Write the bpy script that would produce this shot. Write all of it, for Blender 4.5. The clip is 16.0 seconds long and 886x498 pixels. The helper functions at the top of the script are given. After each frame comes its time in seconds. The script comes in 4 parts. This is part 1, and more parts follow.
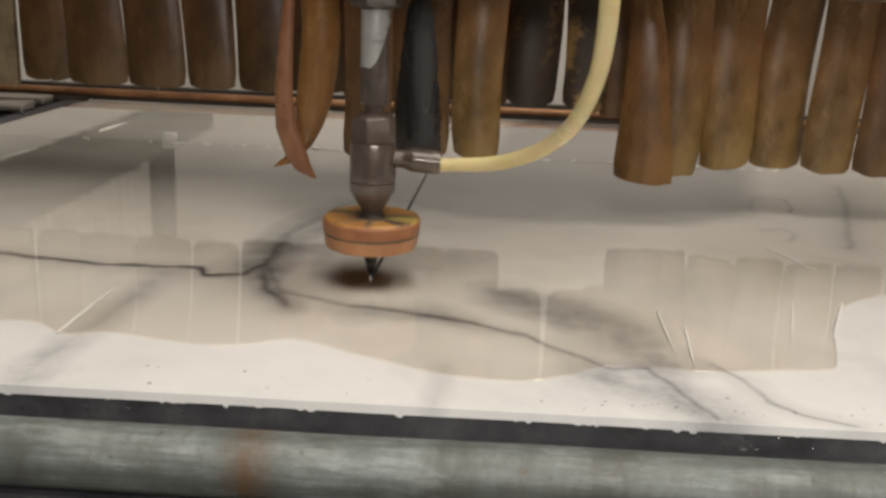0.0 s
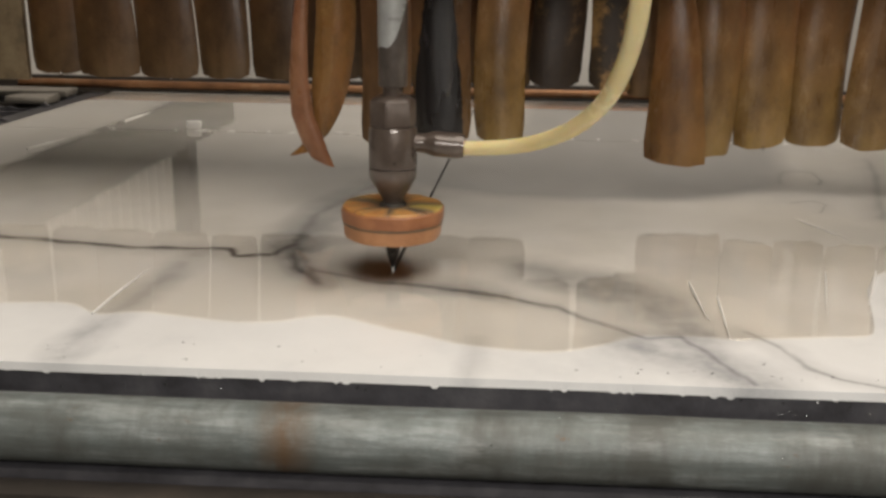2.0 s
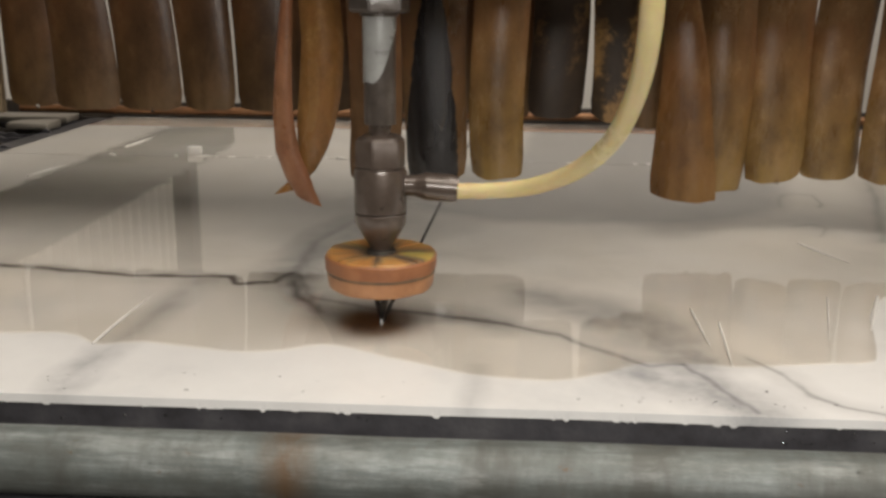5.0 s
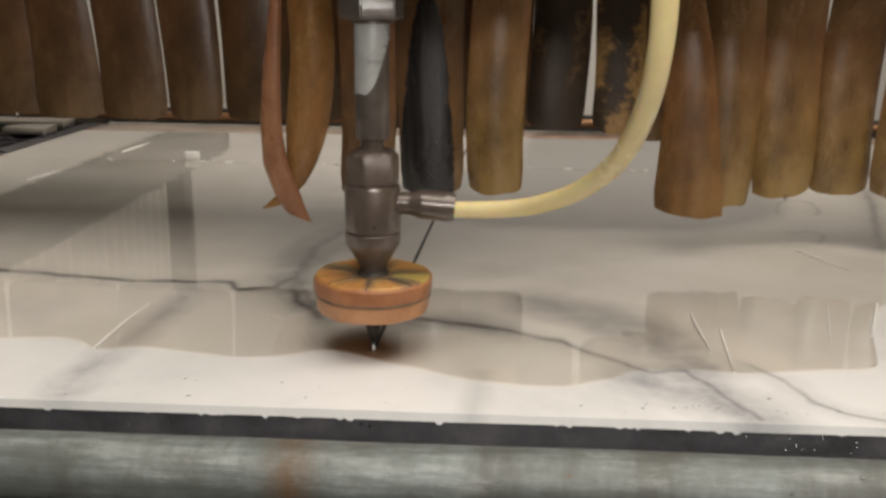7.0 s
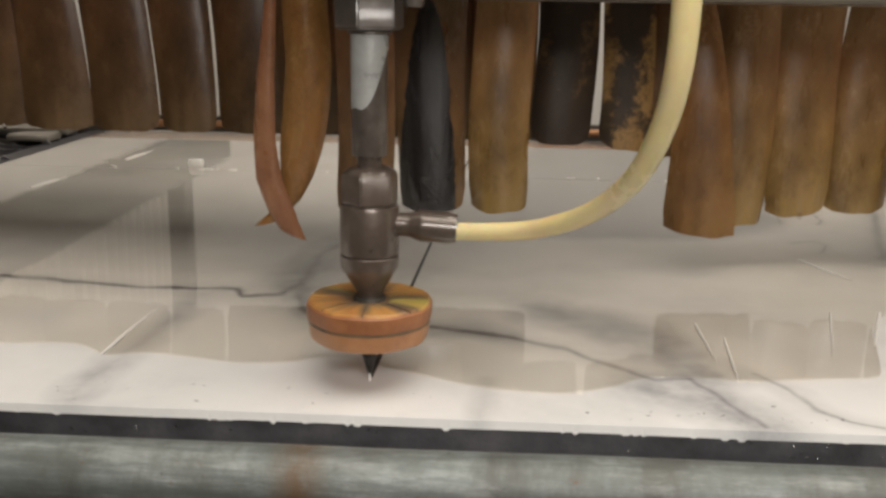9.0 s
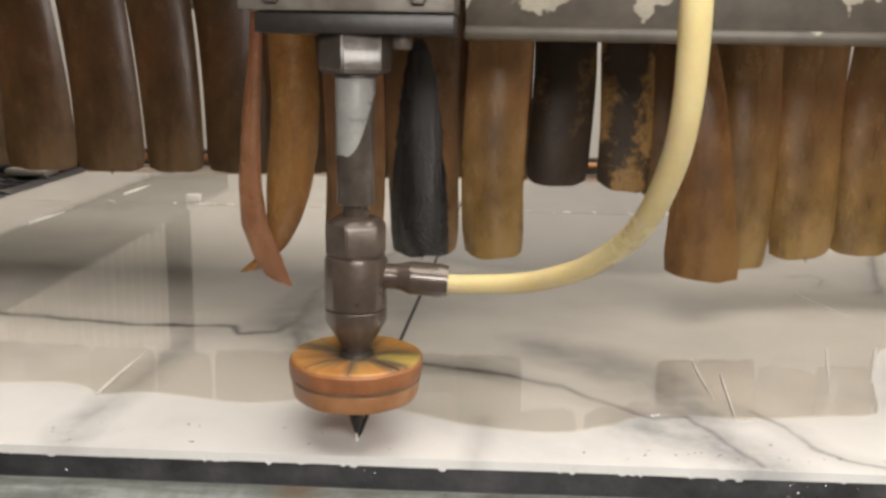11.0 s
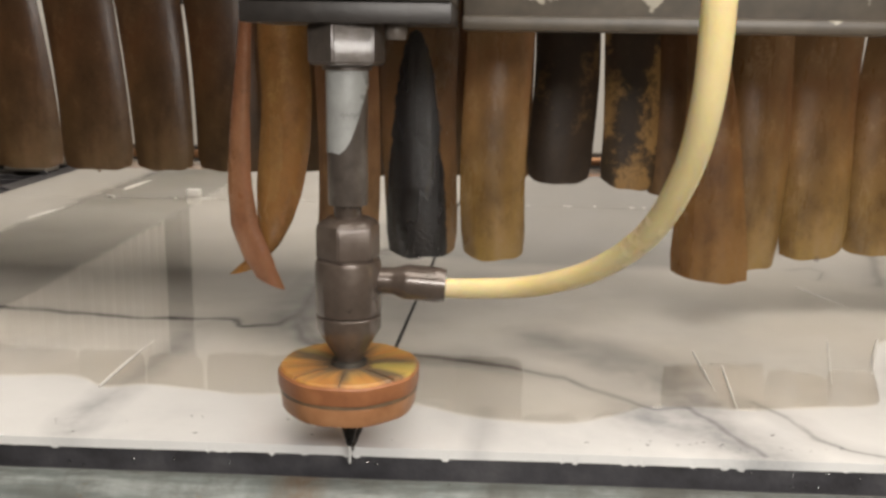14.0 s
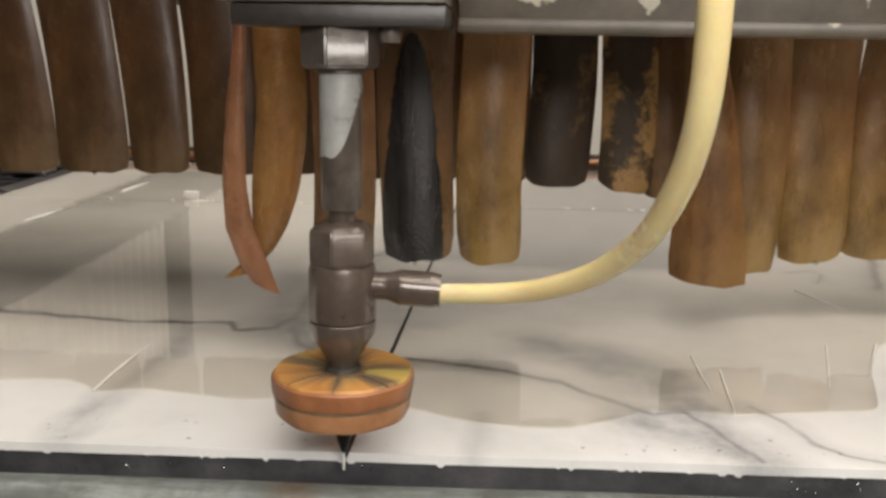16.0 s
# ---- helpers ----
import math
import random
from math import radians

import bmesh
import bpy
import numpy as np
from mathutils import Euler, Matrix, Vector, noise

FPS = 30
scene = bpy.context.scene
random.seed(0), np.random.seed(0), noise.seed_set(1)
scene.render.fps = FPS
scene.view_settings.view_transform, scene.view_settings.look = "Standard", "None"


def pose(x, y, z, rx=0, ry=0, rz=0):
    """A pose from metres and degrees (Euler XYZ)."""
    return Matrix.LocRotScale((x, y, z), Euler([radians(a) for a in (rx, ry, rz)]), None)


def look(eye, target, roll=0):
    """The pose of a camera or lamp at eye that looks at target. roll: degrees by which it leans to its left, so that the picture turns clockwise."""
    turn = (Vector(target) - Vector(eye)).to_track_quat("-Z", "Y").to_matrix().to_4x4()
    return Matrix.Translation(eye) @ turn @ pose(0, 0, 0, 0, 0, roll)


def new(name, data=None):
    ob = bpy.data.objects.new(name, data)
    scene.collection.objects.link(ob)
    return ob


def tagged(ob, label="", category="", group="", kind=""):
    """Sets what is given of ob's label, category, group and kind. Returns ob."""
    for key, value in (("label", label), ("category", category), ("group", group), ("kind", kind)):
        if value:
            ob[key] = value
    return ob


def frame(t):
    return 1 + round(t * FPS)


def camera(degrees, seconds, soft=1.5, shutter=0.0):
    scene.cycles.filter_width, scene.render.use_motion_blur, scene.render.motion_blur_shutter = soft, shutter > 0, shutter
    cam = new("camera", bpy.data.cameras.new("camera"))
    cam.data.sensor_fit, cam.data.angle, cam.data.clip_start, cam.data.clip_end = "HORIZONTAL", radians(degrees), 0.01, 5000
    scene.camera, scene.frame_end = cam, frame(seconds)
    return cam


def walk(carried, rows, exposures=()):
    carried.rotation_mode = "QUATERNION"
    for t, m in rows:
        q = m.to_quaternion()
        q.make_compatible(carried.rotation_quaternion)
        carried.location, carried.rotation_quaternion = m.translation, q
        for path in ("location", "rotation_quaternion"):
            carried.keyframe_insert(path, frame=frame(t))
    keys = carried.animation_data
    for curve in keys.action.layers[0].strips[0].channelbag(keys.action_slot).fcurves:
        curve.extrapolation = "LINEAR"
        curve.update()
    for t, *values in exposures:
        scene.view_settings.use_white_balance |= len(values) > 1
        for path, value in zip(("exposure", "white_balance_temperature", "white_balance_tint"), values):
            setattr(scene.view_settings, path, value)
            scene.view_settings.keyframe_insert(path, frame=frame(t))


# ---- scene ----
cam = camera(50.0, 16.0, soft=3.0)

# ---- camera path: seconds, x, y, z, yaw, pitch, roll ----
PATH = (
    (0, 0.0000, -0.3822, 0.1781, 1.63, -15.45, 2.43),
    (0.5, 0.0008, -0.3821, 0.1799, 1.97, -15.52, 1.77),
    (1, -0.0012, -0.3826, 0.1754, 2.23, -15.67, 1.56),
    (1.5, -0.0054, -0.3824, 0.1737, 2.31, -15.69, 1.57),
    (2, -0.0043, -0.3841, 0.1696, 2.96, -16.09, 0.90),
    (2.5, -0.0051, -0.3833, 0.1697, 3.29, -16.16, 0.86),
    (3, -0.0041, -0.3802, 0.1707, 3.22, -15.68, 0.65),
    (3.5, -0.0027, -0.3816, 0.1742, 3.06, -15.62, 0.55),
    (4, -0.0024, -0.3829, 0.1741, 3.20, -15.42, 0.37),
    (6.5, -0.0087, -0.3824, 0.1719, 2.70, -14.35, 0.94),
    (7, -0.0088, -0.3829, 0.1731, 2.62, -14.49, 0.81),
    (7.5, -0.0121, -0.3835, 0.1709, 2.55, -14.17, 1.19),
    (8, -0.0121, -0.3851, 0.1704, 2.66, -14.01, 1.31),
    (10.5, -0.0124, -0.3869, 0.1780, 2.48, -13.52, 0.69),
    (11, -0.0114, -0.3867, 0.1776, 2.49, -12.13, 0.95),
    (11.5, -0.0114, -0.3870, 0.1768, 2.57, -12.23, 0.78),
    (12, -0.0110, -0.3871, 0.1776, 2.54, -12.24, 0.74),
    (12.5, -0.0105, -0.3851, 0.1766, 2.41, -12.09, 0.77),
    (13, -0.0121, -0.3855, 0.1782, 2.24, -12.23, 0.68),
    (13.5, -0.0129, -0.3863, 0.1768, 2.28, -12.26, 0.78),
    (14, -0.0128, -0.3878, 0.1751, 2.43, -12.32, 0.86),
    (14.5, -0.0118, -0.3880, 0.1737, 2.63, -12.36, 1.06),
    (15, -0.0132, -0.3883, 0.1750, 2.56, -12.47, 1.09),
    (15.5, -0.0122, -0.3867, 0.1756, 2.52, -12.38, 1.02),
    (16, -0.0109, -0.3847, 0.1758, 2.43, -12.25, 0.85),
)


def held(x, y, z, yaw, pitch, roll):
    return pose(x, y, z, 90 + pitch, 0, yaw) @ pose(0, 0, 0, 0, 0, roll)


walk(cam, [(t, held(*r)) for t, *r in PATH], exposures=((0, -0.48), (4, -0.46), (8, -0.33), (10.5, -0.18), (11, -0.03), (16, -0.06)))

# travel of the gantry: seconds, metres from the slab's front edge
TRAVEL = (
    (0, 0.1790), (0.5, 0.1717), (1, 0.1645), (1.5, 0.1573), (2, 0.1501), (2.5, 0.1430), (3, 0.1358), (3.5, 0.1284), (4, 0.1206), (6.5, 0.0821), (7, 0.0742), (7.5, 0.0648), (8, 0.0565), (10.5, 0.0245), (11, 0.0180), (11.5, 0.0131), (12, 0.0090), (12.5, 0.0054), (13, 0.0014), (13.5, -0.0025), (14, -0.0062), (14.5, -0.0085), (15, -0.0084), (15.5, -0.0078), (16, -0.0073),
)
HEAD_X, SKEW = -0.0679, 0.0432
# swing of the hose round the head, set to fit the camera's view: seconds, degrees
HOSE_SWING = ((0, 0.2), (4, 0.0), (8, -1.4), (11.5, -0.7), (13, 0.0), (16, 0.0))

# ---- light ----
world = bpy.data.worlds.new("hall")
world.use_nodes = True
world.node_tree.nodes["Background"].inputs[0].default_value = (1.0, 0.9, 0.78, 1)
world.node_tree.nodes["Background"].inputs[1].default_value = 0.05
scene.world = world


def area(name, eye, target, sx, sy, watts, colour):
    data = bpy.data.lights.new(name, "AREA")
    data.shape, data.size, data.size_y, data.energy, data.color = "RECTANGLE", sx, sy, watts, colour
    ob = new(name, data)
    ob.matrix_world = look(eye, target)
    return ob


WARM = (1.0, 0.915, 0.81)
FILL_TINT = (1.0, 0.955, 0.90)
# unseen area light overhead, in front of the gantry
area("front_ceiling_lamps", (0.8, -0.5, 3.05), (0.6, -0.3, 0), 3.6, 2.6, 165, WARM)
# unseen fill light added by the camera to brighten strips and slab
area("work_lamp", (0.08, -0.48, 0.30), (0.04, 0.35, 0.08), 0.36, 0.10, 2.6, FILL_TINT)
# unseen fill light added to brighten the wall behind the curtain slits
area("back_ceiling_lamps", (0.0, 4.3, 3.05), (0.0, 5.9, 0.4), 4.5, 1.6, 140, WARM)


# ---- materials ----
def nodes_of(name):
    m = bpy.data.materials.new(name)
    m.use_nodes = True
    nt = m.node_tree
    return m, nt, nt.nodes["Principled BSDF"]


def math_node(nt, op, a, b=None, c=None, clamp=False):
    n = nt.nodes.new("ShaderNodeMath")
    n.operation, n.use_clamp = op, clamp
    for i, v in enumerate((a, b, c)):
        if v is None:
            continue
        if isinstance(v, (int, float)):
            n.inputs[i].default_value = v
        else:
            nt.links.new(v, n.inputs[i])
    return n.outputs[0]


def noise_tex(nt, vec, scale, detail=4, rough=0.6, stretch=None):
    if stretch:
        mp = nt.nodes.new("ShaderNodeMapping")
        mp.inputs["Scale"].default_value = stretch
        nt.links.new(vec, mp.inputs[0])
        vec = mp.outputs[0]
    n = nt.nodes.new("ShaderNodeTexNoise")
    n.inputs["Scale"].default_value, n.inputs["Detail"].default_value, n.inputs["Roughness"].default_value = scale, detail, rough
    nt.links.new(vec, n.inputs["Vector"])
    return n.outputs["Fac"]


def ramp(nt, fac, stops):
    r = nt.nodes.new("ShaderNodeValToRGB")
    while len(r.color_ramp.elements) < len(stops):
        r.color_ramp.elements.new(0.5)
    for e, (p, c) in zip(r.color_ramp.elements, stops):
        e.position, e.color = p, (*c, 1)
    nt.links.new(fac, r.inputs[0])
    return r.outputs[0]


def mix(nt, fac, a, b, blend="MIX"):
    n = nt.nodes.new("ShaderNodeMix")
    n.data_type, n.blend_type = "RGBA", blend
    for s, v in ((n.inputs[0], fac), (n.inputs[6], a), (n.inputs[7], b)):
        if isinstance(v, (int, float)):
            s.default_value = v
        elif isinstance(v, tuple):
            s.default_value = (*v, 1)
        else:
            nt.links.new(v, s)
    return n.outputs[2]


def bump(nt, bsdf, height, strength, distance=0.001):
    b = nt.nodes.new("ShaderNodeBump")
    b.inputs["Strength"].default_value, b.inputs["Distance"].default_value = strength, distance
    nt.links.new(height, b.inputs["Height"])
    nt.links.new(b.outputs[0], bsdf.inputs["Normal"])


def worn(name, base, dark, light, rough=0.45, metal=0.0, coarse=18, fine=160, bumps=0.25, spread=0.12, spec=0.5, stretch=None, coat=0.0):
    """A surface of one colour with stains and grain at two sizes."""
    m, nt, b = nodes_of(name)
    co = nt.nodes.new("ShaderNodeTexCoord").outputs["Object"]
    big, small = noise_tex(nt, co, coarse, 5, 0.65, stretch), noise_tex(nt, co, fine, 3, 0.6, stretch)
    tone = mix(nt, math_node(nt, "MULTIPLY", small, 0.4), ramp(nt, big, ((0.3, dark), (0.52, base), (0.78, light))), base)
    nt.links.new(tone, b.inputs["Base Color"])
    r = math_node(nt, "MULTIPLY_ADD", big, spread * 2, rough - spread)
    nt.links.new(r, b.inputs["Roughness"])
    b.inputs["Metallic"].default_value = metal
    b.inputs["Specular IOR Level"].default_value = spec
    b.inputs["Coat Weight"].default_value = coat
    b.inputs["Coat Roughness"].default_value = 0.12
    bump(nt, b, math_node(nt, "ADD", big, math_node(nt, "MULTIPLY", small, 0.5)), bumps)
    return m


def rubber(name, base, dark, light, tip, rough=0.38, sub=0.0, blotch=None, smear=0.0):
    """Wet translucent rubber: darker above, more amber at its lower end, with drips and grime running down."""
    m, nt, b = nodes_of(name)
    tc = nt.nodes.new("ShaderNodeTexCoord")
    co = tc.outputs["Object"]
    rnd = nt.nodes.new("ShaderNodeObjectInfo").outputs["Random"]
    sep = nt.nodes.new("ShaderNodeSeparateXYZ")
    nt.links.new(co, sep.inputs[0])
    run = noise_tex(nt, co, 30, 5, 0.6, (1.0, 1.0, 0.30))
    grain = noise_tex(nt, co, 380 if smear else 260, 3, 0.6)
    cloud = noise_tex(nt, co, 22, 4, 0.6)
    tone = ramp(nt, run, ((0.22, dark), (0.52, base), (0.85, light)))
    mottle = noise_tex(nt, co, 38, 4, 0.55, (1, 1, 0.5))
    # redder stains in large soft patches, darker above, more amber towards the lower end
    rusty = noise_tex(nt, co, 15, 4, 0.6, (1, 1, 0.7))
    tone = mix(nt, ramp(nt, rusty, ((0.42, (0, 0, 0)), (0.66, (0.9, 0.9, 0.9)))), tone, (base[0] * 1.3, base[1] * 0.85, base[2] * 0.72))
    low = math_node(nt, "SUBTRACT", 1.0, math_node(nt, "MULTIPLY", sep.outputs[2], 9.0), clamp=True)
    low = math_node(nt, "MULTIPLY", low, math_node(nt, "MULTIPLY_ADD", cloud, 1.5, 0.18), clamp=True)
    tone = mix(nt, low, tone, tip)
    tone = mix(nt, ramp(nt, mottle, ((0.30, (0.75, 0.75, 0.75)), (0.62, (0, 0, 0)))), tone, dark)
    # soft sheen put into the colour as paler upright patches
    sheen = noise_tex(nt, co, 30, 5, 0.65, (1.4, 1, 0.3))
    tone = mix(nt, ramp(nt, sheen, ((0.52, (0, 0, 0)), (0.74, (0.6, 0.6, 0.6)))), tone, light)
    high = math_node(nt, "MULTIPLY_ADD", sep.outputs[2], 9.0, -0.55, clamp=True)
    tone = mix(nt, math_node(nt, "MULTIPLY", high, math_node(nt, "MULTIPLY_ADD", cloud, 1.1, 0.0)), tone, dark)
    tone = mix(nt, math_node(nt, "MULTIPLY", rnd, 0.3), tone, dark)
    if blotch:
        spots = math_node(nt, "ADD", noise_tex(nt, co, 26, 3, 0.5, (1, 1, 0.55)), math_node(nt, "MULTIPLY_ADD", noise_tex(nt, co, 150, 4, 0.7), 0.35, -0.175))
        tone = mix(nt, ramp(nt, spots, ((blotch[3], (0, 0, 0)), (blotch[3] + 0.08, (1, 1, 1)))), tone, blotch[:3])
    if smear:
        # a tall black smear, broad at the lower end and pointed above
        rise = math_node(nt, "MULTIPLY_ADD", sep.outputs[2], -1 / 0.135, 1.0, clamp=True)
        wide = math_node(nt, "MULTIPLY", math_node(nt, "POWER", rise, 0.42), smear * 0.49)
        ragged = math_node(nt, "MULTIPLY_ADD", noise_tex(nt, co, 90, 5, 0.75), 0.007, -0.0035)
        off = math_node(nt, "ADD", math_node(nt, "ABSOLUTE", math_node(nt, "ADD", sep.outputs[0], 0.0025)), ragged)
        k = math_node(nt, "MULTIPLY", math_node(nt, "SUBTRACT", wide, off), 900.0, clamp=True)
        tone = mix(nt, k, tone, (0.016, 0.014, 0.014))
    # blotches and speckle at two sizes
    speck = math_node(nt, "ADD", noise_tex(nt, co, 62, 6, 0.72, (1, 1, 0.6)), math_node(nt, "MULTIPLY_ADD", noise_tex(nt, co, 480, 3, 0.7), 0.3, -0.15))
    tone = mix(nt, 1.0, tone, ramp(nt, speck, ((0.30, (0.68, 0.66, 0.62)), (0.50, (0.98, 0.98, 0.98)), (0.70, (1.0, 1.0, 1.0)))), "MULTIPLY")
    if not smear:
        tone = mix(nt, ramp(nt, speck, ((0.55, (0, 0, 0)), (0.72, (0.55, 0.55, 0.55)))), tone, light)
    nt.links.new(tone, b.inputs["Base Color"])
    nt.links.new(math_node(nt, "MULTIPLY_ADD", sheen, 0.4, rough - 0.2), b.inputs["Roughness"])
    b.inputs["Subsurface Weight"].default_value = sub
    b.inputs["Subsurface Radius"].default_value = (0.006, 0.0025, 0.001)
    b.inputs["Specular IOR Level"].default_value = 0.45
    b.inputs["Coat Weight"].default_value, b.inputs["Coat Roughness"].default_value = (0.8 if smear else 0.3 if not blotch and base[0] > 0.17 else 0.08), (0.08 if smear else 0.2)
    bump(nt, b, math_node(nt, "ADD", math_node(nt, "ADD", math_node(nt, "MULTIPLY", run, 0.2 if smear else 1.0), math_node(nt, "MULTIPLY", mottle, 0.15 if smear else 0.35)), math_node(nt, "MULTIPLY", grain, 0.3 if not smear else 1.6)), 0.5, 0.0013)
    return m


# veins of the marble print and other thin dark marks: half width in metres, strength, then the places along each
VEINS = (
    (0.0038, 1, ((-0.329, 0.205), (-0.272, 0.192), (-0.226, 0.184), (-0.169, 0.189), (-0.162, 0.175), (-0.140, 0.178), (-0.131, 0.201))),
    (0.005, 0.75, ((-0.131, 0.201), (-0.132, 0.281), (-0.108, 0.373), (-0.078, 0.442))),
    (0.0045, 0.75, ((-0.1280, 0.180), (-0.1190, 0.152), (-0.1010, 0.125))),
    (0.0036, 0.42, ((-0.131, 0.201), (-0.109, 0.148), (-0.066, 0.132), (-0.008, 0.120))),
    (0.0028, 0.5, ((-0.066, 0.132), (-0.008, 0.120), (0.029, 0.100), (0.052, 0.077), (0.075, 0.057), (0.092, 0.058))),
    (0.002, 0.42, ((0.092, 0.058), (0.101, 0.035), (0.113, 0.005))),
    (0.002, 0.42, ((0.125, 0.068), (0.138, 0.046), (0.142, 0.026), (0.152, 0.013), (0.172, 0.002))),
    (0.0012, 0.5, ((-0.033, 0.125), (0.005, 0.114), (0.027, 0.098))),
    # dark hooked marks and lines, drawn in the same way as the veins
    (0.0013, 0.8, ((0.244, 0.439), (0.260, 0.485), (0.273, 0.499), (0.290, 0.496), (0.289, 0.478), (0.278, 0.439))),
    (0.0012, 0.5, ((0.234, 0.366), (0.255, 0.374), (0.260, 0.360), (0.244, 0.334))),
    (0.004, 0.5, ((0.367, 0.567), (0.338, 0.469), (0.286, 0.321))),
    (0.0022, 0.1, ((0.364, 0.551), (0.331, 0.444), (0.288, 0.321))),
)
CLOUDS = (
    (0.04, 0.95, ((-0.130, 0.214), (-0.118, 0.275), (-0.092, 0.393))),
    (0.03, 0.85, ((0.024, 0.172), (0.062, 0.124), (0.100, 0.068))),
    (0.03, 0.8, ((0.066, 0.047), (0.094, 0.029), (0.113, 0.006))),
    (0.02, 0.4, ((-0.064, 0.113), (-0.021, 0.134), (0.002, 0.105))),
    (0.017, 0.62, ((-0.1873, 0.176), (-0.1885, 0.131), (-0.1935, 0.083), (-0.1995, 0.027), (-0.1985, 0.007))),
    (0.032, 0.8, ((0.026, 0.151), (0.060, 0.150), (0.087, 0.110))),
    (0.020, 0.9, ((-0.1300, 0.188), (-0.1360, 0.250), (-0.1340, 0.305), (-0.1150, 0.362))),
    (0.009, 0.4, ((-0.0096, 0.0486), (-0.0107, 0.0275), (-0.0127, -0.0020))),
    (0.014, 0.8, ((-0.1254, 0.169), (-0.1010, 0.123))),
)


def marble():
    m, nt, b = nodes_of("marble_porcelain")
    geo = nt.nodes.new("ShaderNodeNewGeometry").outputs["Position"]
    warp = nt.nodes.new("ShaderNodeTexNoise")
    warp.inputs["Scale"].default_value, warp.inputs["Detail"].default_value = 26, 5
    nt.links.new(geo, warp.inputs["Vector"])
    shift = nt.nodes.new("ShaderNodeVectorMath")
    shift.operation = "MULTIPLY_ADD"
    nt.links.new(warp.outputs["Color"], shift.inputs[0])
    shift.inputs[1].default_value = (0.012, 0.016, 0)
    nt.links.new(geo, shift.inputs[2])
    mid = nt.nodes.new("ShaderNodeVectorMath")
    mid.operation = "SUBTRACT"
    nt.links.new(shift.outputs[0], mid.inputs[0])
    mid.inputs[1].default_value = (0.006, 0.008, 0)
    sep = nt.nodes.new("ShaderNodeSeparateXYZ")
    nt.links.new(mid.outputs[0], sep.inputs[0])
    px, py = sep.outputs[0], sep.outputs[1]
    breadth = noise_tex(nt, geo, 60, 3, 0.6)

    def away(points):
        """Distance of the shaded place from a chain of short lines."""
        best = None
        for (ax, ay), (bx, by) in zip(points, points[1:]):
            dx, dy = bx - ax, by - ay
            l2 = dx * dx + dy * dy
            u = math_node(nt, "ADD", math_node(nt, "MULTIPLY_ADD", px, dx / l2, -(ax * dx + ay * dy) / l2), math_node(nt, "MULTIPLY", py, dy / l2), clamp=True)
            ex = math_node(nt, "SUBTRACT", px, math_node(nt, "MULTIPLY_ADD", u, dx, ax))
            ey = math_node(nt, "SUBTRACT", py, math_node(nt, "MULTIPLY_ADD", u, dy, ay))
            d = math_node(nt, "SQRT", math_node(nt, "ADD", math_node(nt, "MULTIPLY", ex, ex), math_node(nt, "MULTIPLY", ey, ey)))
            best = d if best is None else math_node(nt, "MINIMUM", best, d)
        return best

    cloud = noise_tex(nt, geo, 9, 6, 0.65)
    fine = noise_tex(nt, geo, 300, 2, 0.5)
    tone = ramp(nt, cloud, ((0.3, (0.66, 0.66, 0.66)), (0.5, (0.78, 0.775, 0.765)), (0.75, (0.84, 0.835, 0.825))))
    patch = noise_tex(nt, geo, 34, 5, 0.7)
    for half, strength, points in CLOUDS:
        d = away(points)
        k = math_node(nt, "SUBTRACT", 1.0, math_node(nt, "DIVIDE", d, half), clamp=True)
        k = math_node(nt, "MULTIPLY", math_node(nt, "MULTIPLY", k, strength), math_node(nt, "MULTIPLY_ADD", patch, 2.4, -0.4), clamp=True)
        tone = mix(nt, k, tone, (0.33, 0.335, 0.345))
    # a bluish grey field on the slabs, bounded towards the front by a soft wavy line
    field = math_node(nt, "MULTIPLY", math_node(nt, "SUBTRACT", 0.155, away(((0.035, 0.500), (0.120, 0.505), (0.165, 0.700), (0.185, 0.880)))), 38.0, clamp=True)
    tone = mix(nt, math_node(nt, "MULTIPLY", field, math_node(nt, "MULTIPLY_ADD", patch, 0.6, 0.5)), tone, (0.27, 0.275, 0.29))
    for half, strength, points in VEINS:
        d = away(points)
        wide = math_node(nt, "MULTIPLY_ADD", breadth, half * 2.2, half * 0.1)
        k = math_node(nt, "SUBTRACT", 1.0, math_node(nt, "DIVIDE", d, wide), clamp=True)
        halo = math_node(nt, "MULTIPLY", math_node(nt, "SUBTRACT", 1.0, math_node(nt, "DIVIDE", d, half * 6), clamp=True), 0.22)
        thin = math_node(nt, "MULTIPLY_ADD", patch, 2.4, -0.45, clamp=True)
        k = math_node(nt, "ADD", math_node(nt, "MULTIPLY", math_node(nt, "MULTIPLY", k, math_node(nt, "MULTIPLY_ADD", thin, 0.65, 0.35)), strength), math_node(nt, "MULTIPLY", halo, math_node(nt, "MULTIPLY", patch, 1.6)), clamp=True)
        tone = mix(nt, k, tone, (0.10, 0.10, 0.11))
    nt.links.new(tone, b.inputs["Base Color"])
    nt.links.new(math_node(nt, "MULTIPLY_ADD", cloud, 0.15, 0.10), b.inputs["Roughness"])
    b.inputs["Specular IOR Level"].default_value = 0.45
    bump(nt, b, fine, 0.04, 0.0003)
    return m


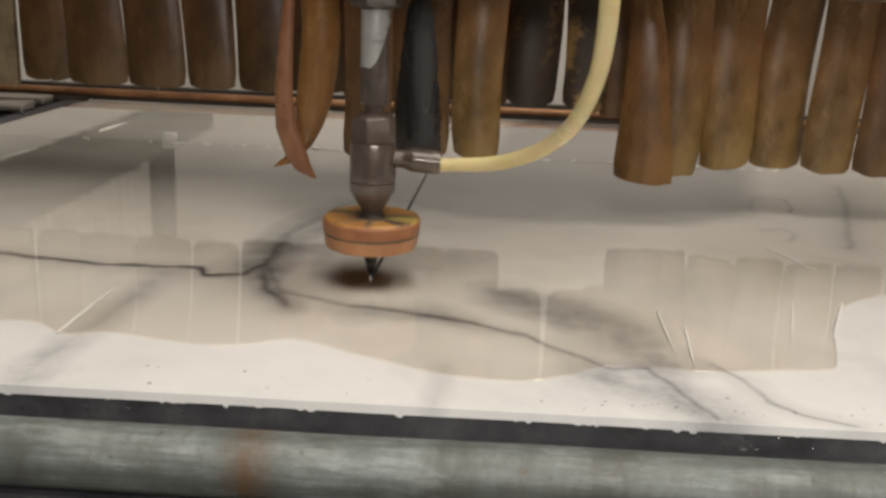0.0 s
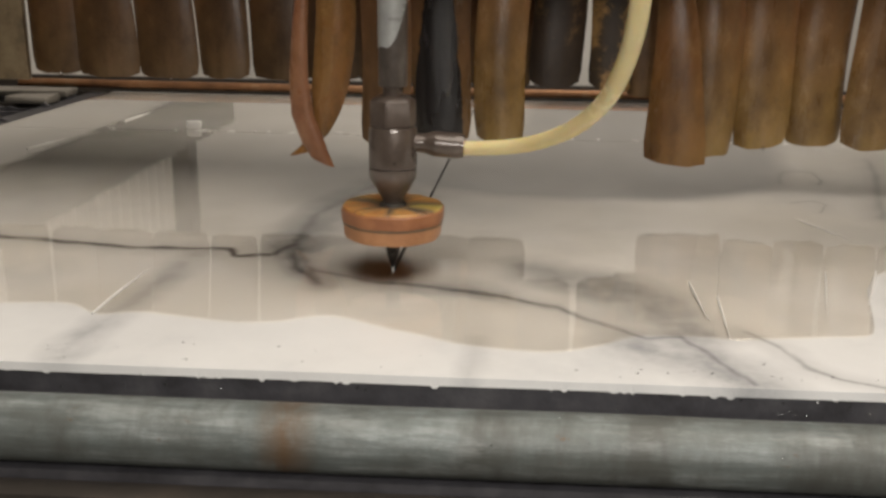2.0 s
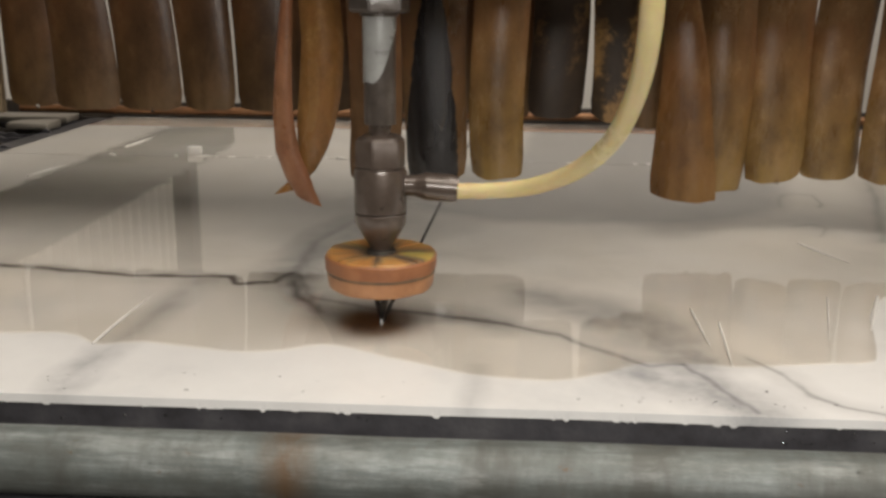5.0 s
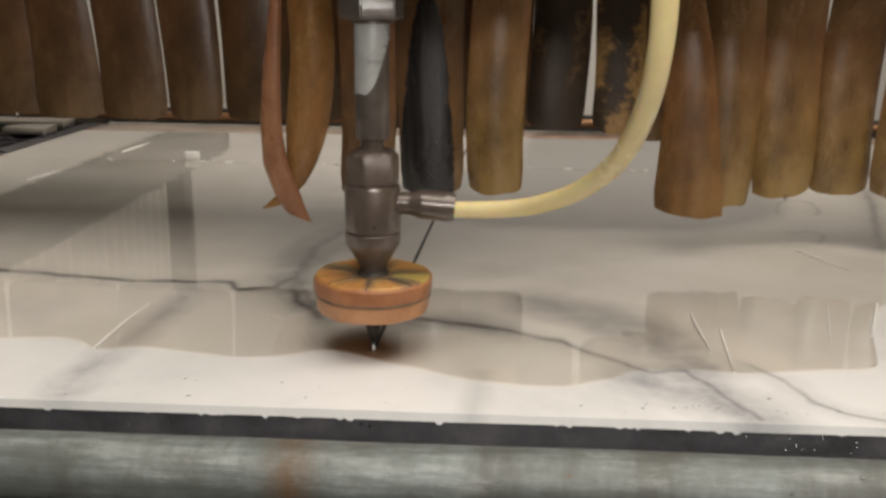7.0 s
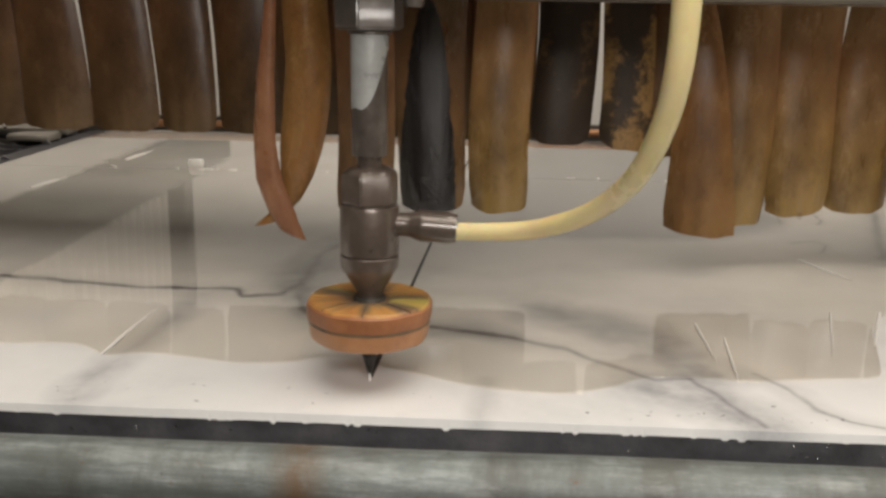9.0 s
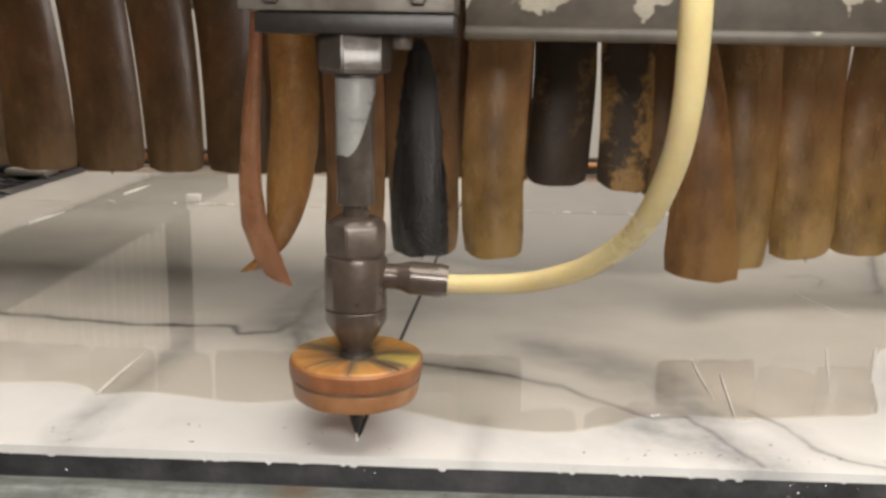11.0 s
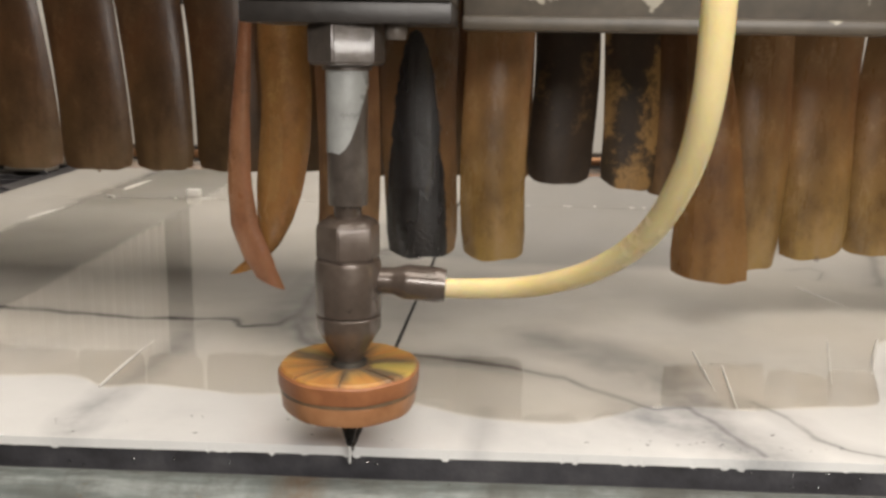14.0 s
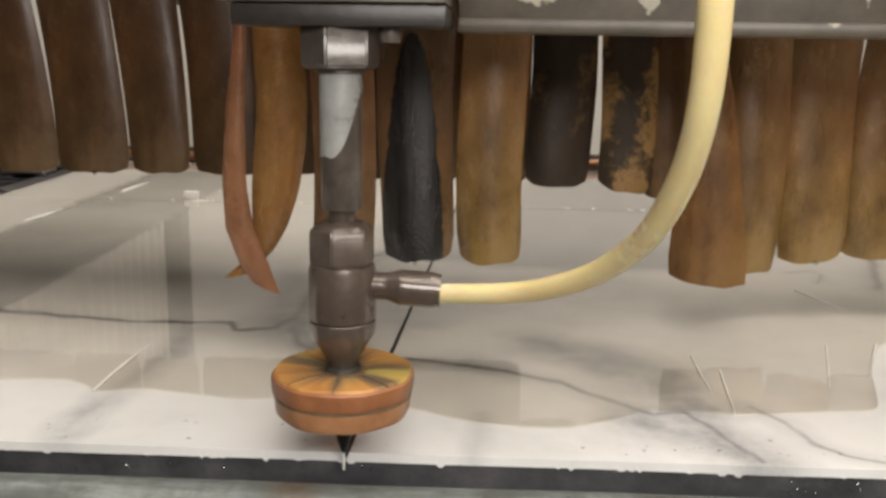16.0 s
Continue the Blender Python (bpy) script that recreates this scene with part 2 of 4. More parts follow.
def water_film():
    m, nt, b = nodes_of("water_film")
    out = nt.nodes["Material Output"]
    geo = nt.nodes.new("ShaderNodeNewGeometry").outputs["Position"]
    ripple = math_node(nt, "ADD", noise_tex(nt, geo, 30, 3, 0.5), math_node(nt, "MULTIPLY", noise_tex(nt, geo, 7, 2, 0.5), 2.0))
    bp = nt.nodes.new("ShaderNodeBump")
    bp.inputs["Strength"].default_value, bp.inputs["Distance"].default_value = 0.07, 0.0008
    nt.links.new(ripple, bp.inputs["Height"])
    gl = nt.nodes.new("ShaderNodeBsdfGlossy")
    gl.inputs["Roughness"].default_value = 0.03
    nt.links.new(bp.outputs[0], gl.inputs["Normal"])
    tr = nt.nodes.new("ShaderNodeBsdfTransparent")
    silt = noise_tex(nt, geo, 12, 5, 0.6)
    nt.links.new(ramp(nt, silt, ((0.35, (0.925, 0.895, 0.845)), (0.65, (0.975, 0.955, 0.925)))), tr.inputs[0])
    fr = nt.nodes.new("ShaderNodeFresnel")
    fr.inputs[0].default_value = 1.33
    mx = nt.nodes.new("ShaderNodeMixShader")
    nt.links.new(math_node(nt, "MULTIPLY", fr.outputs[0], 1.4, clamp=True), mx.inputs[0])
    nt.links.new(tr.outputs[0], mx.inputs[1])
    nt.links.new(gl.outputs[0], mx.inputs[2])
    nt.links.new(mx.outputs[0], out.inputs[0])
    return m


def peeling(name):
    """Beam paint gone brown-grey, with pale patches where it is still whole."""
    m, nt, b = nodes_of(name)
    co = nt.nodes.new("ShaderNodeTexCoord").outputs["Object"]
    sep = nt.nodes.new("ShaderNodeSeparateXYZ")
    nt.links.new(co, sep.inputs[0])
    flake = math_node(nt, "ADD", noise_tex(nt, co, 26, 4, 0.55), math_node(nt, "MULTIPLY", sep.outputs[2], 9.0))
    tone = ramp(nt, noise_tex(nt, co, 60, 5, 0.6), ((0.3, (0.052, 0.041, 0.029)), (0.7, (0.105, 0.084, 0.06))))
    pale = ramp(nt, noise_tex(nt, co, 90, 3, 0.6), ((0.3, (0.30, 0.27, 0.21)), (0.7, (0.46, 0.42, 0.34))))
    nt.links.new(mix(nt, ramp(nt, flake, ((0.675, (0, 0, 0)), (0.69, (1, 1, 1)))), tone, pale), b.inputs["Base Color"])
    b.inputs["Roughness"].default_value = 0.4
    bump(nt, b, flake, 0.5, 0.0006)
    return m


def pipe_steel():
    """Galvanised pipe: grey-green zinc, streaks along it, rust bands."""
    m, nt, b = nodes_of("galvanised_pipe")
    geo = nt.nodes.new("ShaderNodeNewGeometry").outputs["Position"]
    sep = nt.nodes.new("ShaderNodeSeparateXYZ")
    nt.links.new(geo, sep.inputs[0])
    streak = noise_tex(nt, geo, 150, 6, 0.7, (0.10, 1, 1))
    cloud = noise_tex(nt, geo, 22, 6, 0.75)
    tone = ramp(nt, streak, ((0.26, (0.085, 0.098, 0.096)), (0.5, (0.175, 0.2, 0.195)), (0.74, (0.38, 0.405, 0.40))))
    tone = mix(nt, ramp(nt, cloud, ((0.40, (0.75, 0.75, 0.75)), (0.60, (0, 0, 0)))), tone, (0.105, 0.11, 0.1))
    smudge = noise_tex(nt, geo, 24, 5, 0.65, (1.0, 0.3, 0.3))
    tone = mix(nt, ramp(nt, smudge, ((0.50, (0, 0, 0)), (0.66, (0.8, 0.8, 0.8)))), tone, (0.085, 0.085, 0.075))
    pale = noise_tex(nt, geo, 70, 5, 0.7, (0.25, 1, 1))
    tone = mix(nt, ramp(nt, pale, ((0.55, (0, 0, 0)), (0.72, (0.4, 0.4, 0.4)))), tone, (0.43, 0.45, 0.44))
    spots = noise_tex(nt, geo, 150, 5, 0.75, (0.6, 1, 1))
    rust = math_node(nt, "SUBTRACT", 1.0, math_node(nt, "DIVIDE", math_node(nt, "ABSOLUTE", math_node(nt, "ADD", sep.outputs[0], 0.0852)), 0.014), clamp=True)
    rust = math_node(nt, "MULTIPLY", rust, math_node(nt, "MULTIPLY_ADD", noise_tex(nt, geo, 90, 5, 0.7, (1.6, 0.5, 0.5)), 3.4, -0.7, clamp=True), clamp=True)
    fleck = math_node(nt, "MULTIPLY", math_node(nt, "SUBTRACT", spots, 0.64, clamp=True), 9.0, clamp=True)
    tone = mix(nt, math_node(nt, "MAXIMUM", math_node(nt, "MULTIPLY", rust, 0.85), fleck), tone, (0.13, 0.075, 0.036))
    nt.links.new(tone, b.inputs["Base Color"])
    b.inputs["Metallic"].default_value = 0.2
    nt.links.new(math_node(nt, "MULTIPLY_ADD", streak, 0.5, 0.25), b.inputs["Roughness"])
    bump(nt, b, math_node(nt, "ADD", streak, spots), 0.6, 0.0006)
    return m


def guard_top():
    """Top of the splash guard: amber rubber with grey-brown wiped rays, darker towards the centre."""
    m, nt, b = nodes_of("guard_top_rubber")
    co = nt.nodes.new("ShaderNodeTexCoord").outputs["Object"]
    sep = nt.nodes.new("ShaderNodeSeparateXYZ")
    nt.links.new(co, sep.inputs[0])
    grain = noise_tex(nt, co, 150, 4, 0.65)
    patch = noise_tex(nt, co, 45, 4, 0.6)
    tone = ramp(nt, patch, ((0.3, (0.40, 0.17, 0.045)), (0.5, (0.52, 0.26, 0.075)), (0.72, (0.62, 0.40, 0.12))))
    tone = mix(nt, math_node(nt, "MULTIPLY", grain, 0.25), tone, (0.3, 0.12, 0.04))
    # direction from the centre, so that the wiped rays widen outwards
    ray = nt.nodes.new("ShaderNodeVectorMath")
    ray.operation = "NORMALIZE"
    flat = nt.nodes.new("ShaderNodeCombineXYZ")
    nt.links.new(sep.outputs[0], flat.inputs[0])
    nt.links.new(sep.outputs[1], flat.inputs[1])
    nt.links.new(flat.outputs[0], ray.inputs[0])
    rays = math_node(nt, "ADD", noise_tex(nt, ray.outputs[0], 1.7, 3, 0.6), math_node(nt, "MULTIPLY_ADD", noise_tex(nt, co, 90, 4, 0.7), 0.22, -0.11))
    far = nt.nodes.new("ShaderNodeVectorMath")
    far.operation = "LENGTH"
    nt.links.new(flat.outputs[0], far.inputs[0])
    # rays grow stronger and darker towards the hub
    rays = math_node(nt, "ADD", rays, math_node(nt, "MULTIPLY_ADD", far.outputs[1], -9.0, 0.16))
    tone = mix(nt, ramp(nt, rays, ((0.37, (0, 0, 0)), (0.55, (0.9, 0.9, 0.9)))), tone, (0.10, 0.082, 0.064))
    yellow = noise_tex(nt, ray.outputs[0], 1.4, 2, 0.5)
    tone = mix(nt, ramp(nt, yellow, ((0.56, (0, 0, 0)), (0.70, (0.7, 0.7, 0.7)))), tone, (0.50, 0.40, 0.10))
    nt.links.new(tone, b.inputs["Base Color"])
    b.inputs["Roughness"].default_value = 0.42
    b.inputs["Subsurface Weight"].default_value = 0.15
    b.inputs["Subsurface Radius"].default_value = (0.004, 0.0015, 0.0006)
    bump(nt, b, math_node(nt, "ADD", grain, patch), 0.5, 0.0008)
    return m


def plain_glow(name, colour, strength):
    m, nt, b = nodes_of(name)
    b.inputs["Emission Color"].default_value = (*colour, 1)
    b.inputs["Emission Strength"].default_value = strength
    return m


MARBLE = marble()
WATER = water_film()
PIPE = pipe_steel()
BEAM = peeling("peeling_beam_paint")
HEADMETAL = worn("worn_dark_steel", (0.105, 0.08, 0.066), (0.062, 0.048, 0.039), (0.165, 0.133, 0.11), 0.3, 0.3, 60, 400, 0.18, coat=0.6)
NUTMETAL = worn("bright_wet_steel", (0.085, 0.07, 0.06), (0.045, 0.037, 0.032), (0.17, 0.15, 0.135), 0.34, 0.15, 70, 420, 0.45, spec=0.35, coat=0.5)
TAPE = worn("pale_pipe_wrap", (0.34, 0.345, 0.335), (0.22, 0.22, 0.21), (0.46, 0.465, 0.455), 0.3, 0.1, 45, 300, 0.25)
BLOCK = worn("dark_carriage_steel", (0.028, 0.023, 0.02), (0.014, 0.012, 0.011), (0.06, 0.05, 0.042), 0.4, 0.1, 40, 260, 0.3)
BLOCKTOP = worn("scuffed_carriage_steel", (0.13, 0.112, 0.095), (0.07, 0.058, 0.05), (0.30, 0.28, 0.25), 0.42, 0.3, 30, 240, 0.3)
HOSE = worn("cream_hose", (0.76, 0.645, 0.35), (0.66, 0.53, 0.26), (0.82, 0.73, 0.45), 0.26, 0.0, 16, 220, 0.08, 0.08)
_b = HOSE.node_tree.nodes["Principled BSDF"]
_b.inputs["Subsurface Weight"].default_value = 0.7
_b.inputs["Subsurface Radius"].default_value = (0.008, 0.005, 0.002)
GUARDTOP = guard_top()
GUARDSIDE = worn("orange_rubber", (0.34, 0.138, 0.058), (0.22, 0.082, 0.036), (0.44, 0.21, 0.095), 0.45, 0.0, 50, 300, 0.3)
GUARDLOW = worn("pale_orange_rubber", (0.46, 0.225, 0.105), (0.34, 0.15, 0.065), (0.56, 0.31, 0.16), 0.42, 0.0, 50, 300, 0.3)
SLOT = worn("dark_hub_and_grit", (0.045, 0.04, 0.035), (0.02, 0.018, 0.016), (0.11, 0.095, 0.07), 0.5, 0.0, 80, 400, 0.4)
RECESS = worn("grey_brown_recess", (0.17, 0.11, 0.065), (0.07, 0.052, 0.038), (0.32, 0.19, 0.09), 0.5, 0.0, 90, 400, 0.4)
NOZZLE = worn("carbide_nozzle", (0.06, 0.055, 0.05), (0.03, 0.028, 0.026), (0.12, 0.11, 0.10), 0.3, 0.6, 90, 500, 0.2)
JETWHITE = worn("white_water_jet", (0.8, 0.8, 0.78), (0.7, 0.7, 0.68), (0.85, 0.85, 0.84), 0.3, 0.0, 200, 900, 0.2)
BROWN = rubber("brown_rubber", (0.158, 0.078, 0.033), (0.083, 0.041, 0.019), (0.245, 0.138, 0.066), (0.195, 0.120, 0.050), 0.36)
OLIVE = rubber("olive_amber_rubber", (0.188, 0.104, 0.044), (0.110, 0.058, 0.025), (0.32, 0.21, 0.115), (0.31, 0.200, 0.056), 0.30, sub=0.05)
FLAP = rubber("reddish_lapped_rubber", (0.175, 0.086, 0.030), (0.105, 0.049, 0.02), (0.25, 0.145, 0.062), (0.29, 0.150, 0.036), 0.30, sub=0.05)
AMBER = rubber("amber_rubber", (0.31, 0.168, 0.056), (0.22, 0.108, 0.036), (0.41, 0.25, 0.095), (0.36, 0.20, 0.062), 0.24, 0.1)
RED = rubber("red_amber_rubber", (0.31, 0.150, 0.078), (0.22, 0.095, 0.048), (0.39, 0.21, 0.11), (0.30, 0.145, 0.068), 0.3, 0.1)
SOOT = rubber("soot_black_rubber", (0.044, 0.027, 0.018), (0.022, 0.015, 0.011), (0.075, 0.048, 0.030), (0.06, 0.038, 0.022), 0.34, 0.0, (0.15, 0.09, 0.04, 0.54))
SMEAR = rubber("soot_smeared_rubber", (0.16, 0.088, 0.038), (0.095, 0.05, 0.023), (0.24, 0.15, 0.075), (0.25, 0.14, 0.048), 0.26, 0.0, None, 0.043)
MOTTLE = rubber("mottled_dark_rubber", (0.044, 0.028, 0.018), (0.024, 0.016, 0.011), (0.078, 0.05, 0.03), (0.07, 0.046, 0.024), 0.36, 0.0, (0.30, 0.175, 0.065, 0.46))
COPPER = worn("rusty_copper_rod", (0.26, 0.125, 0.055), (0.13, 0.065, 0.035), (0.42, 0.26, 0.15), 0.4, 0.5, 20, 200, 0.3)
DARKWET = worn("blackish_wet_surface", (0.07, 0.068, 0.075), (0.03, 0.028, 0.03), (0.14, 0.135, 0.14), 0.32, 0.0, 30, 240, 0.6)
TANK = worn("dark_tank_steel", (0.05, 0.042, 0.036), (0.02, 0.018, 0.016), (0.12, 0.09, 0.065), 0.5, 0.2, 14, 120, 0.5)
PALE = worn("flaked_pale_paint", (0.27, 0.20, 0.115), (0.10, 0.07, 0.04), (0.42, 0.34, 0.21), 0.5, 0.0, 45, 160, 0.3)
CHALK = worn("white_streak_and_crumb", (0.80, 0.79, 0.76), (0.7, 0.68, 0.64), (0.86, 0.85, 0.83), 0.4, 0.0, 60, 300, 0.2)
WALLPAINT = worn("white_wall_paint", (0.74, 0.72, 0.68), (0.62, 0.59, 0.54), (0.80, 0.79, 0.76), 0.6, 0.0, 1.2, 30, 0.1)
# darker tone for unseen walls, so that they bounce less light
WALLDIM = worn("dim_wall_paint", (0.30, 0.27, 0.23), (0.21, 0.19, 0.16), (0.37, 0.34, 0.30), 0.6, 0.0, 1.2, 30, 0.1)
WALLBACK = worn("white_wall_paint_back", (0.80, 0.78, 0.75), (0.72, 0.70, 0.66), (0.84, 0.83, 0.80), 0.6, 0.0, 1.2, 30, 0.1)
CEILING = worn("grey_ceiling", (0.30, 0.28, 0.25), (0.22, 0.20, 0.18), (0.38, 0.36, 0.32), 0.7, 0.0, 1.0, 25, 0.1)
CONCRETE = worn("wet_concrete", (0.22, 0.20, 0.17), (0.13, 0.115, 0.10), (0.30, 0.28, 0.25), 0.55, 0.0, 2.5, 60, 0.3)
DROP, _nt, _b = nodes_of("clear_drop")
_b.inputs["Transmission Weight"].default_value = 1.0
_b.inputs["Roughness"].default_value = 0.02
_b.inputs["IOR"].default_value = 1.33
DARKKERF = worn("cut_slot", (0.02, 0.018, 0.017), (0.01, 0.01, 0.01), (0.05, 0.045, 0.04), 0.6, 0.0, 120, 600, 0.2)
LAMPGLOW = plain_glow("lit_tube", (1.0, 0.9, 0.78), 9.0)


# ---- mesh helpers ----
def mesh_of(name, bm, material, smooth=True):
    bmesh.ops.recalc_face_normals(bm, faces=bm.faces)
    me = bpy.data.meshes.new(name)
    bm.to_mesh(me)
    bm.free()
    for f in me.polygons:
        f.use_smooth = smooth
    if smooth:
        me.set_sharp_from_angle(angle=radians(38))
    me.materials.append(material)
    return me


def part(name, bm, material, parent=None, label="", smooth=True):
    ob = new(name, mesh_of(name, bm, material, smooth))
    ob.parent = parent
    return tagged(ob, label)


def lathe(profile, segs=40, start=0.0, squash=None):
    """A turned body from (radius, height) rows."""
    bm = bmesh.new()
    rings = []
    for r, z in profile:
        ring = []
        for i in range(segs):
            a = start + 2 * math.pi * i / segs
            k = squash(a) if squash else 1.0
            ring.append(bm.verts.new((r * k * math.cos(a), r * k * math.sin(a), z)))
        rings.append(ring)
    for lo, hi in zip(rings, rings[1:]):
        for i in range(segs):
            bm.faces.new((lo[i], lo[(i + 1) % segs], hi[(i + 1) % segs], hi[i]))
    bm.faces.new(rings[0][::-1])
    bm.faces.new(rings[-1])
    return bm


def box(x0, x1, y0, y1, z0, z1, bevel=0.0, bm=None, segs=2):
    bm2 = bmesh.new()
    bmesh.ops.create_cube(bm2, size=1.0)
    for v in bm2.verts:
        v.co = ((x0 + x1) / 2 + v.co.x * (x1 - x0), (y0 + y1) / 2 + v.co.y * (y1 - y0), (z0 + z1) / 2 + v.co.z * (z1 - z0))
    if bevel:
        bmesh.ops.bevel(bm2, geom=list(bm2.edges), offset=bevel, segments=segs, affect="EDGES", profile=0.6)
    if bm is None:
        return bm2
    me = bpy.data.meshes.new("tmp")
    bm2.to_mesh(me)
    bm2.free()
    bm.from_mesh(me)
    bpy.data.meshes.remove(me)
    return bm


def smooth_path(points, per=8):
    pts = [Vector(p) for p in points]
    pts = [pts[0] * 2 - pts[1], *pts, pts[-1] * 2 - pts[-2]]
    out = []
    for a, b, c, d in zip(pts, pts[1:], pts[2:], pts[3:]):
        for i in range(per):
            t = i / per
            out.append(0.5 * ((2 * b) + (c - a) * t + (2 * a - 5 * b + 4 * c - d) * t * t + (3 * b - a - 3 * c + d) * t ** 3))
    out.append(pts[-2])
    return out


def tube(points, radius, segs=16, per=8):
    path = smooth_path(points, per)
    bm = bmesh.new()
    rings, side = [], Vector((0.0, 1.0, 0.0))
    for i, p in enumerate(path):
        d = (path[min(i + 1, len(path) - 1)] - path[max(i - 1, 0)]).normalized()
        side = (side - d * side.dot(d)).normalized()
        other = d.cross(side)
        r = radius(i / (len(path) - 1)) if callable(radius) else radius
        rings.append([bm.verts.new(p + (side * math.cos(a) + other * math.sin(a)) * r) for a in [2 * math.pi * k / segs for k in range(segs)]])
    for lo, hi in zip(rings, rings[1:]):
        for k in range(segs):
            bm.faces.new((lo[k], lo[(k + 1) % segs], hi[(k + 1) % segs], hi[k]))
    bm.faces.new(rings[0][::-1])
    bm.faces.new(rings[-1])
    return bm


def blade(rows, bulge, thick, across=10):
    """A hanging rubber strip, bulging towards the front. Rows from its lower end up: centre x, y, z, width, turn in degrees."""
    bm = bmesh.new()
    front, back = [], []
    for x, y, z, w, turn in rows:
        c, s = math.cos(radians(turn)), math.sin(radians(turn))
        f, b = [], []
        for k in range(across + 1):
            u = 2 * k / across - 1
            lx, ly = u * w / 2, -bulge * w * (1 - u * u)
            edge = thick * 0.5 * (1 - abs(u) ** 6)
            f.append(bm.verts.new((x + lx * c - (ly - edge) * s, y + lx * s + (ly - edge) * c, z)))
            b.append(bm.verts.new((x + lx * c - (ly + edge + thick * 0.2) * s, y + lx * s + (ly + edge + thick * 0.2) * c, z)))
        front.append(f)
        back.append(b)
    n = across
    for j in range(len(rows) - 1):
        for k in range(n):
            bm.faces.new((front[j][k], front[j][k + 1], front[j + 1][k + 1], front[j + 1][k]))
            bm.faces.new((back[j][k + 1], back[j][k], back[j + 1][k], back[j + 1][k + 1]))
        bm.faces.new((front[j][0], front[j + 1][0], back[j + 1][0], back[j][0]))
        bm.faces.new((front[j][n], back[j][n], back[j + 1][n], front[j + 1][n]))
    for j in (0, len(rows) - 1):
        for k in range(n):
            bm.faces.new((front[j][k], back[j][k], back[j][k + 1], front[j][k + 1]))
    return bm


MOVING = []


def on_gantry(ob, x, y, z):
    """Let a thing ride on the gantry; its base lies at x, y, z from the point under the nozzle."""
    MOVING.append((ob, x, y, z))
    return ob


# ---- slab, water, rails ----
def chipped_slab(name, x0, x1, y0, y1, thick, chips, label):
    bm = bmesh.new()
    rng = random.Random(5)
    n = 1500 if chips else 60
    top_f, low_f, top_b, low_b = [], [], [], []
    notch, left = 0.0, 0
    for i in range(n + 1):
        x = x0 + (x1 - x0) * i / n
        if chips:
            if left <= 0 and rng.random() < 0.045 + 0.14 * max(0.0, noise.noise((x * 9, 7, 0))):
                notch, left = rng.choice((0.0008, 0.0006, 0.0013, 0.0005, 0.0010)), rng.randint(1, 3)
            left -= 1
            if left < 0:
                notch = 0.0
        low = -thick + 0.0003 * noise.noise((x * 14, 0, 0)) + 0.00012 * noise.noise((x * 400, 2, 0)) - (notch if chips else 0)
        top_f.append(bm.verts.new((x, y0 + 0.0005, 0)))
        low_f.append(bm.verts.new((x, y0, low)))
        top_b.append(bm.verts.new((x, y1, 0)))
        low_b.append(bm.verts.new((x, y1, -thick)))
    for i in range(n):
        for a, b in ((top_f, low_f), (top_b, top_f), (low_b, top_b), (low_f, low_b)):
            bm.faces.new((a[i], a[i + 1], b[i + 1], b[i]))
    bm.faces.new((top_f[0], low_f[0], low_b[0], top_b[0]))
    bm.faces.new((top_f[n], top_b[n], low_b[n], low_f[n]))
    ob = part(name, bm, MARBLE, None, "", smooth=False)
    return tagged(ob, label, "slab", "marble slabs")


chipped_slab("marble_slab", -0.556, 0.95, 0.0, 0.640, 0.0040, True, "white grey-veined glossy marble-look slab, front edge chipped, wet")
chipped_slab("marble_slab", -0.556, 0.95, 0.6425, 0.975, 0.0040, False, "white marble-look slab strip behind the cut joint, wet")

# front border of the pool of water
SHORE = (
    (-0.556, 0.062), (-0.450, 0.066), (-0.360, 0.062), (-0.254, 0.076), (-0.225, 0.077), (-0.204, 0.063), (-0.180, 0.068), (-0.133, 0.058), (-0.111, 0.061), (-0.087, 0.071), (-0.050, 0.055), (-0.016, 0.039), (0.022, 0.033), (0.049, 0.043), (0.073, 0.058), (0.120, 0.058), (0.163, 0.065), (0.180, 0.067), (0.190, 0.076), (0.202, 0.112), (0.214, 0.148), (0.240, 0.185), (0.300, 0.215), (0.400, 0.200), (0.600, 0.190), (0.950, 0.190),
)


def pool():
    line = smooth_path([(x, y, 0) for x, y in SHORE], 8)
    line.sort(key=lambda v: v.x)
    bm = bmesh.new()
    rows = []
    for v in line:
        y = v.y + 0.0012 * noise.noise((v.x * 45, 3, 0))
        rows.append([bm.verts.new((v.x, y, 0.0002)), bm.verts.new((v.x, y + 0.0012, 0.0007)), bm.verts.new((v.x, 0.30, 0.0008)), bm.verts.new((v.x, 0.97, 0.0008))])
    for a, b in zip(rows, rows[1:]):
        for k in range(3):
            bm.faces.new((a[k], b[k], b[k + 1], a[k + 1]))
    ob = part("water", bm, WATER, None, "", smooth=False)
    return tagged(ob, "thin silty film of water with a wavy border on the slab", "water", kind="structure")


pool()

# blackish backing under the slab
bm = box(-0.60, 0.97, 0.0015, 0.99, -0.022, -0.0043, 0.001)
tagged(part("support_board", bm, DARKWET), "blackish wet support board under the marble slab", "board")


